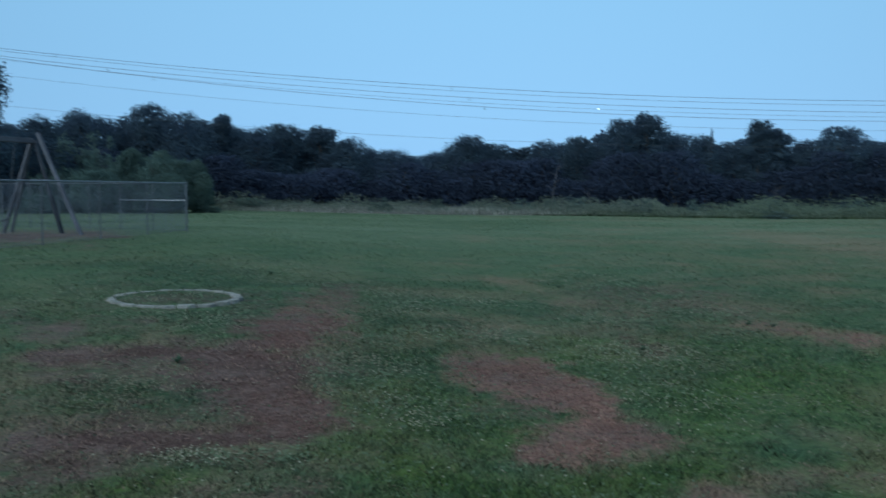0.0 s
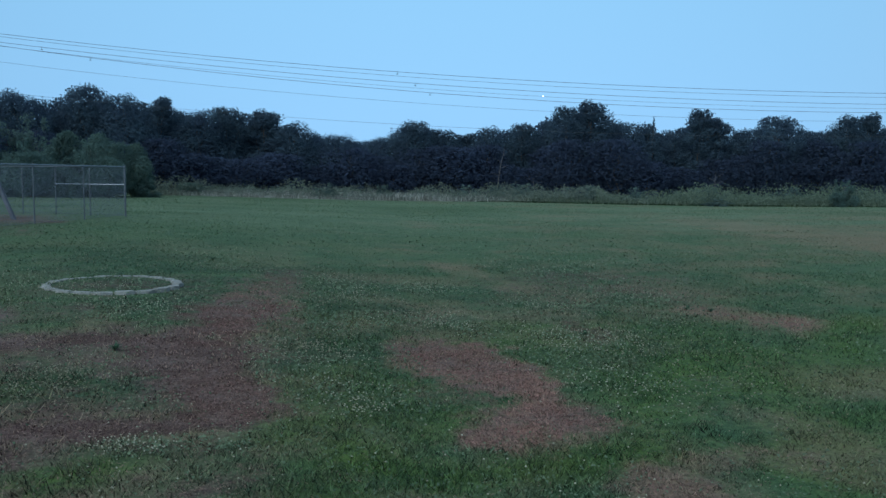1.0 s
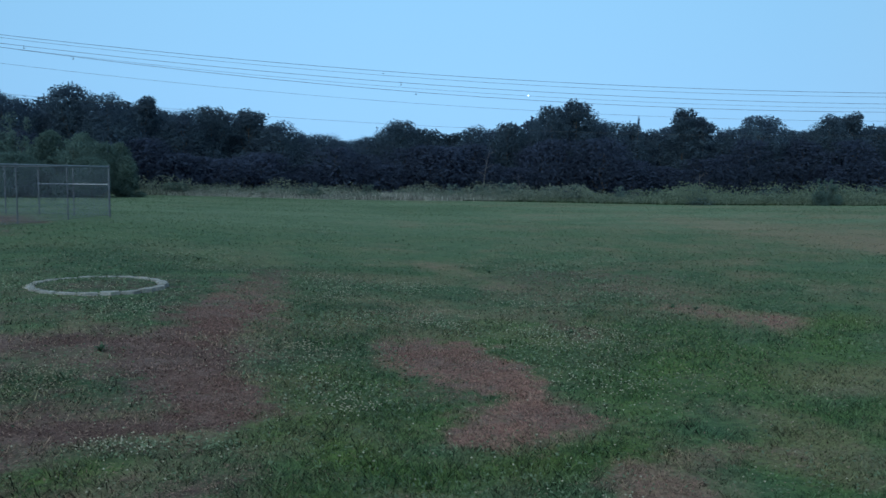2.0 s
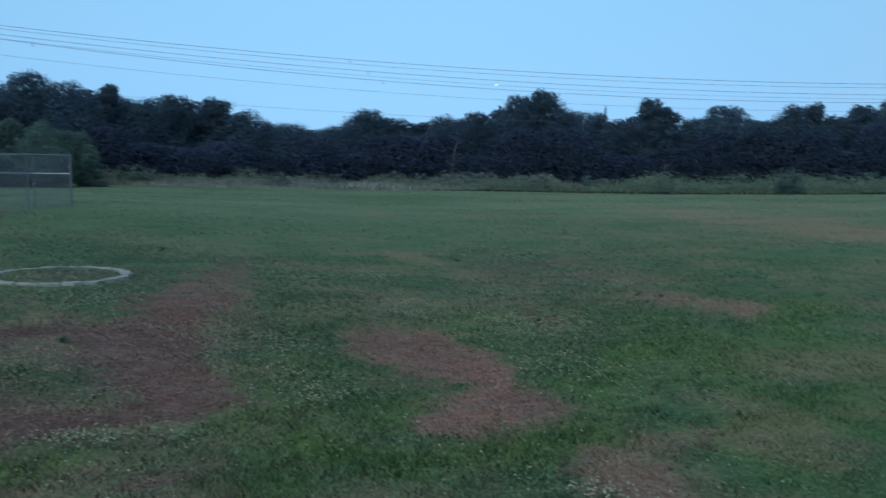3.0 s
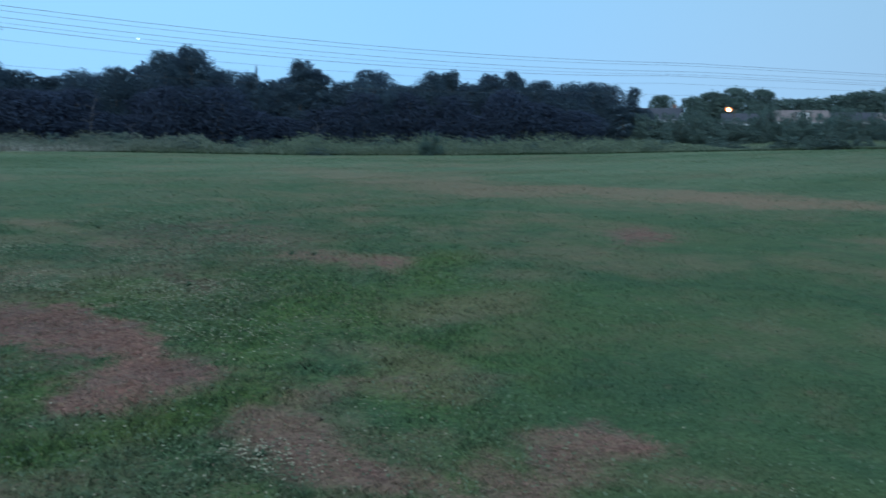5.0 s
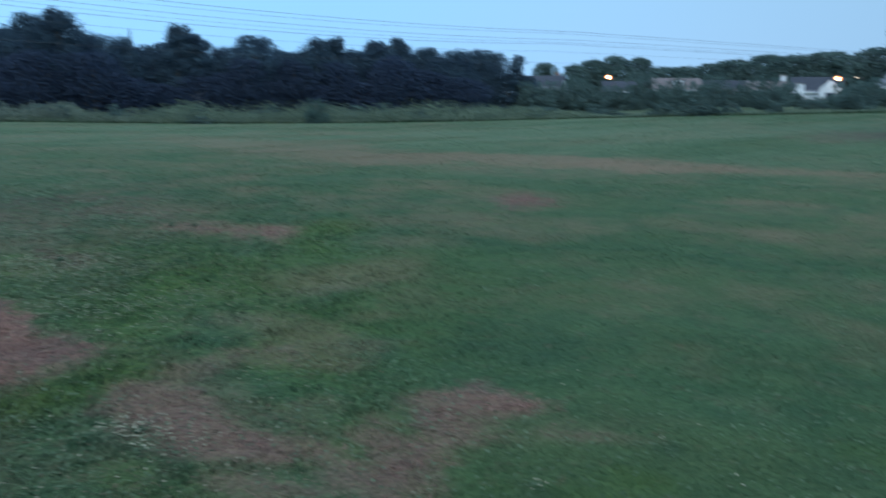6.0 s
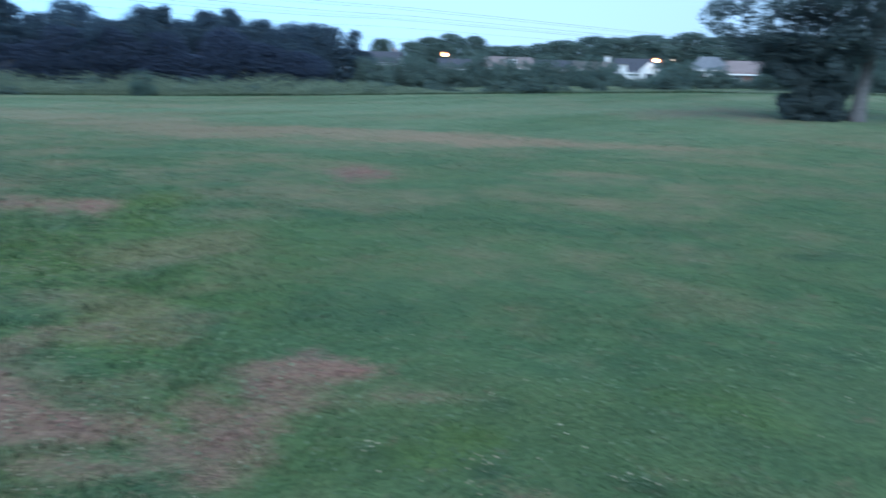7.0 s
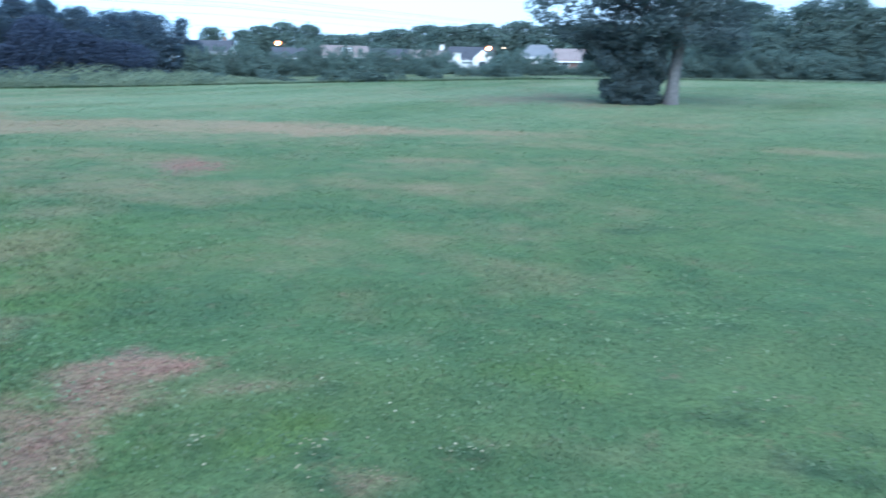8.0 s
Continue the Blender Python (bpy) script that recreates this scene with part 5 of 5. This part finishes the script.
# ---- wooden swing set ----
def beam(name, a, b, sx, sy, mat, parent, label=""):
    a, b = Vector(a), Vector(b)
    d = b - a
    me = bevelled_box(name, sx, sy, d.length, 0.012, mat)
    q = d.to_track_quat("Z", "X").to_matrix().to_4x4()
    return part(name, me, parent, label, Matrix.Translation((a + b) / 2) @ q)


def swing_set():
    cx, cy = -11.75, 24.3
    z = float(land(cx, cy))
    ob = thing("swing_set", "weathered grey timber swing frame with splayed legs", "swing", pose(cx, cy, z))
    along, across = Vector((-0.36, -0.93, 0)), Vector((0.93, -0.36, 0))
    top = 2.78
    for s in (0.0, 3.4):
        p = along * s
        for side in (-1, 1):
            foot, head = (1.74, top + 0.12) if side > 0 else (-1.36, top - 0.03)
            beam("leg", p + across * foot + Vector((0, 0, -0.15)), p + across * side * (0.15 if side > 0 else 0.07) + Vector((0, 0, head)), 0.11 if side > 0 else 0.09, 0.09, TIMBER, ob)
        beam("cross_tie", p + across * -0.62 + Vector((0, 0, 1.55)), p + across * 0.62 + Vector((0, 0, 1.55)), 0.05, 0.12, TIMBER, ob)
    # end braces, the one pole darker and thicker in its lower half
    foot, head = Vector((0.36, 0.9, -0.15)), Vector((-0.02, 0.1, top - 0.1))
    knee = foot.lerp(head, 0.44)
    beam("brace", knee, head, 0.085, 0.085, TIMBER, ob)
    beam("brace_lower", foot, foot.lerp(head, 0.445), 0.11, 0.11, DARK_TIMBER, ob, "darker lower half of the brace pole")
    beam("brace", Vector((-1.38, 1.2, -0.15)), Vector((-0.12, 0.1, top - 0.15)), 0.08, 0.08, TIMBER, ob)
    beam("top_beam", along * 0.08 + Vector((0, 0, top - 0.11)), along * 3.7 + Vector((0, 0, top - 0.11)), 0.14, 0.22, TIMBER, ob, "heavy grey crossbeam")
    for s in (0.9, 2.3):
        sw = thing("hanging_swing", "hanging belt swing seat on two chains", "swing seat", pose(cx, cy, z) @ Matrix.Translation(along * s), "swings on the frame")
        chains = [([along * e + Vector((0, 0, top - 0.05)), along * e + across * -0.35 + Vector((0, 0, 0.5))], [0.012, 0.012]) for e in (-0.25, 0.25)]
        for c in chains:
            part("chain", tubes("chain", [c], GALV, 6), sw)
        seat = [along * e + across * -0.35 + Vector((0, 0, 0.5 - 0.10 * math.cos(e * 6.0))) for e in np.linspace(-0.25, 0.25, 7)]
        bm = bmesh.new()
        rows = [[bm.verts.new(q + across * o + Vector((0, 0, zz))) for o, zz in ((-0.08, 0), (0.08, 0), (0.08, -0.02), (-0.08, -0.02))] for q in seat]
        for r0_, r1_ in zip(rows, rows[1:]):
            for i in range(4):
                bm.faces.new((r0_[i], r0_[(i + 1) % 4], r1_[(i + 1) % 4], r1_[i]))
        bm.faces.new(rows[0])
        bm.faces.new(rows[-1][::-1])
        part("seat", bm_mesh("seat", bm, RUBBER), sw, "black rubber belt seat")


swing_set()


# ---- houses beyond the field ----
def house(b, r, width, depth, eave, ridge, turn, wall_mat, roof_mat, label, hip=False, extra=None):
    x, y = polar(b, r)
    z = float(land(x, y))
    ob = thing("house", label, "house", pose(x, y, z, 0, 0, -b + turn), "houses beyond the field")
    bm = bmesh.new()
    w, d = width / 2, depth / 2
    lo = [bm.verts.new(p) for p in ((-w, -d, -0.4), (w, -d, -0.4), (w, d, -0.4), (-w, d, -0.4))]
    hi = [bm.verts.new(p) for p in ((-w, -d, eave), (w, -d, eave), (w, d, eave), (-w, d, eave))]
    for i in range(4):
        bm.faces.new((lo[i], lo[(i + 1) % 4], hi[(i + 1) % 4], hi[i]))
    if not hip:
        g0, g1 = bm.verts.new((-w, 0, ridge - 0.12)), bm.verts.new((w, 0, ridge - 0.12))
        bm.faces.new((hi[3], hi[0], g0))
        bm.faces.new((hi[1], hi[2], g1))
    part("wall", bm_mesh("wall", bm, wall_mat), ob)
    bm = bmesh.new()
    o, cut = 0.4, (width * 0.3 if hip else -0.35)
    e = eave - 0.25
    pts = [(-w - o, -d - o, e), (w + o, -d - o, e), (w + o, d + o, e), (-w - o, d + o, e), (-w + cut, 0, ridge), (w - cut, 0, ridge)]
    top = [bm.verts.new(p) for p in pts]
    bot = [bm.verts.new((p[0], p[1], p[2] - 0.16)) for p in pts]
    faces = ((0, 1, 5, 4), (2, 3, 4, 5), (3, 0, 4), (1, 2, 5)) if hip else ((0, 1, 5, 4), (2, 3, 4, 5))
    for f in faces:
        bm.faces.new([top[i] for i in f])
        bm.faces.new([bot[i] for i in f[::-1]])
    for i, k in ((0, 1), (1, 2), (2, 3), (3, 0)) if hip else ((0, 1), (1, 5), (5, 2), (2, 3), (3, 4), (4, 0)):
        bm.faces.new((bot[i], bot[k], top[k], top[i]))
    bmesh.ops.recalc_face_normals(bm, faces=bm.faces[:])
    part("roof", bm_mesh("roof", bm, roof_mat), ob)
    part("fascia", bevelled_box("fascia", width + 0.8, 0.06, 0.2, 0.01, SIDING, (0, -d - o - 0.04, e - 0.06)), ob, "white eaves board")
    n = max(2, int(width // 3.2))
    for k in range(n):
        wx = -w + width * (k + 0.5) / n
        win = part("window", bevelled_box("window", 1.3, 0.10, 1.4, 0.02, SIDING, (wx, -d - 0.03, eave * 0.52)), ob)
        for sx in (-0.28, 0.28):
            part("pane", bevelled_box("pane", 0.5, 0.03, 1.2, 0.005, GLASS, (wx + sx, -d - 0.09, eave * 0.52)), win)
    if extra:
        extra(ob, w, d, eave, ridge)
    return ob


def chimney_at(px, py, sx, sy, top, mat):
    def add(ob, w, d, eave, ridge):
        ch = part("chimney", bevelled_box("chimney", sx, sy, top + 0.4, 0.03, mat, (px, py, top / 2 - 0.2)), ob, "pale chimney stack")
        part("cap", bevelled_box("cap", sx + 0.16, sy + 0.16, 0.14, 0.02, CONCRETE, (px, py, top + 0.07)), ch)
    return add


def dormer(ob, w, d, eave, ridge):
    bm = bmesh.new()
    box(bm, 0.2, -d * 0.55, eave + 0.75, 1.5, 2.0, 1.3)
    dm = part("dormer", bm_mesh("dormer", bm, SIDING), ob, "pale dormer with a window")
    part("dormer_roof", bevelled_box("dormer_roof", 1.9, 2.3, 0.15, 0.03, ROOF_PINK, (0.2, -d * 0.55, eave + 1.47)), dm)
    part("dormer_pane", bevelled_box("dormer_pane", 0.9, 0.04, 0.8, 0.01, GLASS, (0.2, -d * 0.55 - 1.03, eave + 0.75)), dm)


def front_gable(ob, w, d, eave, ridge):
    bm = bmesh.new()
    s = 2.9
    a = [bm.verts.new(p) for p in ((1.0, -d - 1.6, -0.4), (1.0 + s, -d - 1.6, -0.4), (1.0 + s, -d - 1.6, eave + 0.2), (1.0 + s / 2, -d - 1.6, eave + 1.5), (1.0, -d - 1.6, eave + 0.2))]
    q = [bm.verts.new((v.co.x, -d + 0.2, v.co.z)) for v in a]
    bm.faces.new(a)
    for i in range(5):
        bm.faces.new((a[i], q[i], q[(i + 1) % 5], a[(i + 1) % 5]))
    bmesh.ops.recalc_face_normals(bm, faces=bm.faces[:])
    g = part("front_wing", bm_mesh("front_wing", bm, SIDING), ob, "white gabled front wing")
    part("wing_pane", bevelled_box("wing_pane", 1.1, 0.05, 1.0, 0.01, GLASS, (1.0 + s / 2, -d - 1.63, eave * 0.5)), g)
    chimney_at(-w * 0.52, -d - 0.4, 1.1, 0.8, eave + 0.9, SIDING)(ob, w, d, eave, ridge)


HOUSE_R = 150
house(44.1, HOUSE_R, 7.5, 8, 3.0, 5.0, -12, SIDING, ROOF_GREY, "house with a slate-grey roof and a white gable end", extra=chimney_at(2.6, 0.6, 0.6, 0.6, 5.5, BRICK))
house(52.7, HOUSE_R, 7.5, 8, 2.3, 4.1, 5, TAN, ROOF_PINK, "tan house with a pinkish-brown roof and pale dormer", extra=dormer)
house(49.5, HOUSE_R + 8, 7.5, 8, 2.2, 3.9, 4, TAN, ROOF_GREY, "low house with a dark slate-grey roof behind shrubs")
house(55.8, HOUSE_R + 6, 7.0, 8, 2.3, 3.8, 0, TAN, ROOF_GREY, "low house with a dull grey roof behind shrubs")
house(58.2, HOUSE_R + 2, 6.0, 8, 2.2, 3.5, 4, TAN, ROOF_PINK, "low house with a brownish roof behind shrubs", extra=chimney_at(2.6, 0.5, 0.7, 0.7, 4.4, SIDING))
house(61.1, HOUSE_R - 4, 7.0, 8, 1.75, 3.9, -6, SIDING, ROOF_GREY, "white house with a blue-grey roof, white chimney and front gable", extra=front_gable)
house(65.5, HOUSE_R + 2, 6.8, 8, 2.4, 4.5, 0, SIDING, ROOF_PALE, "white-trimmed house with a blue-grey hipped roof", hip=True)
house(67.8, HOUSE_R - 6, 5.6, 8, 1.7, 3.6, 3, BRICK, ROOF_ROSE, "red brick house with a pinkish roof beside the field tree")


# ---- street lamps and utility pole ----
def street_lamp(b, r, top, label, glow, size):
    x, y = polar(b, r)
    z = float(land(x, y))
    hgt = EYE + r * math.tan(radians(top)) - z
    ob = thing("street_lamp", label, "street lamp", pose(x, y, z, 0, 0, -b), "street lamps")
    V, F = tube([(0.9, 0, -0.3), (0.9, 0, hgt * 0.5), (0.9, 0, hgt + 0.1)], [0.12, 0.1, 0.07], 8)
    part("pole", mesh_np("pole", V, F, BARK), ob, "weathered pole")
    part("arm", tubes("arm", [([(0.9, 0, hgt - 0.1), (0.5, -0.1, hgt + 0.2), (0, -0.2, hgt + 0.25)], [0.035, 0.035, 0.03])], GALV, 6), ob)
    # on sodium lamps the globe is oversized: their orange halo in solid form
    bm = bmesh.new()
    bmesh.ops.create_uvsphere(bm, u_segments=12, v_segments=8, radius=1, matrix=Matrix.Translation((0, -0.2, hgt)) @ Matrix.Diagonal((size, size, size * 0.75, 1)))
    part("lamp_globe", bm_mesh("lamp_globe", bm, glow, False), ob, "glowing orange lamp")
    if glow is SODIUM:
        bm = bmesh.new()
        bmesh.ops.create_uvsphere(bm, u_segments=10, v_segments=6, radius=size * 0.55, matrix=Matrix.Translation((0, -0.2 - size * 0.8, hgt - size * 0.15)))
        part("bulb", bm_mesh("bulb", bm, SODIUM_BULB, False), ob, "bright lamp bulb")
    part("hood", bevelled_box("hood", size * 1.4, size * 1.4, 0.12, 0.03, GALV, (0, -0.2, hgt + size * 0.8)), ob)


street_lamp(48.45, 140, 1.82, "lit orange sodium street lamp by the shrubs", SODIUM, 0.46)
street_lamp(62.25, 140, 1.78, "lit orange sodium street lamp by the white house", SODIUM, 0.46)
street_lamp(63.25, 165, 1.84, "faint pale street lamp on a pole behind the houses", PALE_LAMP, 0.13)


# ---- overhead wires across the meadow: one long sagging span ----
def wire_point(x, low, x0, k):
    d = x0 - x
    if d < -24:
        return (x, 58, low + k * 576 + 0.012 * (-d - 24))
    return (x, 58, low + (k * d * d if d < 85 else k * 85 * (2 * d - 85)))


# height of the lowest point, where it hangs, sag, radius, offset, bearings of the vibration dampers
for low, x0, k, rad, side, dampers, label in (
        (7.97, 35.1, 0.00084, 0.013, 0.0, (-24.5, 0.6), "upper dark power line"), (7.72, 34.0, 0.00090, 0.010, 0.3, (), "upper dark power line"),
        (7.20, 35.8, 0.00088, 0.0125, 0.0, (-21.5, 1.8), "middle dark power line"), (6.92, 35.0, 0.00092, 0.008, 0.3, (), "middle dark power line"),
        (6.61, 33.3, 0.00106, 0.013, 0.0, (-18.8, 2.8), "lower dark power line"), (5.97, 33.0, 0.00095, 0.008, 0.0, (), "thin faint power line"),
        (4.86, 26.0, 0.00090, 0.008, 0.0, (), "thin low power line before the trees")):
    pts = [np.array(wire_point(x, low, x0, k)) + (0, side, 0) for x in np.linspace(-130, 210, 90)]
    ob = thing("power_line", label + " sagging across the sky", "power line", pose(0, 0, 0), "overhead power lines")
    part("wire", tubes("wire", [(pts, [rad] * len(pts))], WIRE, 5), ob)
    for b in dampers:
        p = np.array(wire_point(58 * math.tan(radians(b)), low, x0, k))
        part("damper", tubes("damper", [([p + (0, 0, 0.03), p + (0, 0, -0.16)], [0.012, 0.012]), ([p + (-0.06, -0.02, -0.16), p + (0.06, 0.02, -0.16)], [0.018, 0.018])], RUBBER, 6), ob)


# ---- evening star ----
bm = bmesh.new()
px, py = polar(10.37, 3000)
bmesh.ops.create_uvsphere(bm, u_segments=16, v_segments=8, radius=1.9)
planet = new("evening_star", bm_mesh("evening_star", bm, PLANET, False))
planet.matrix_basis = pose(px, py, EYE + 3000 * math.tan(radians(5.68)))
tagged(planet, "bright white evening planet low in the dusk sky", "planet", kind="structure")
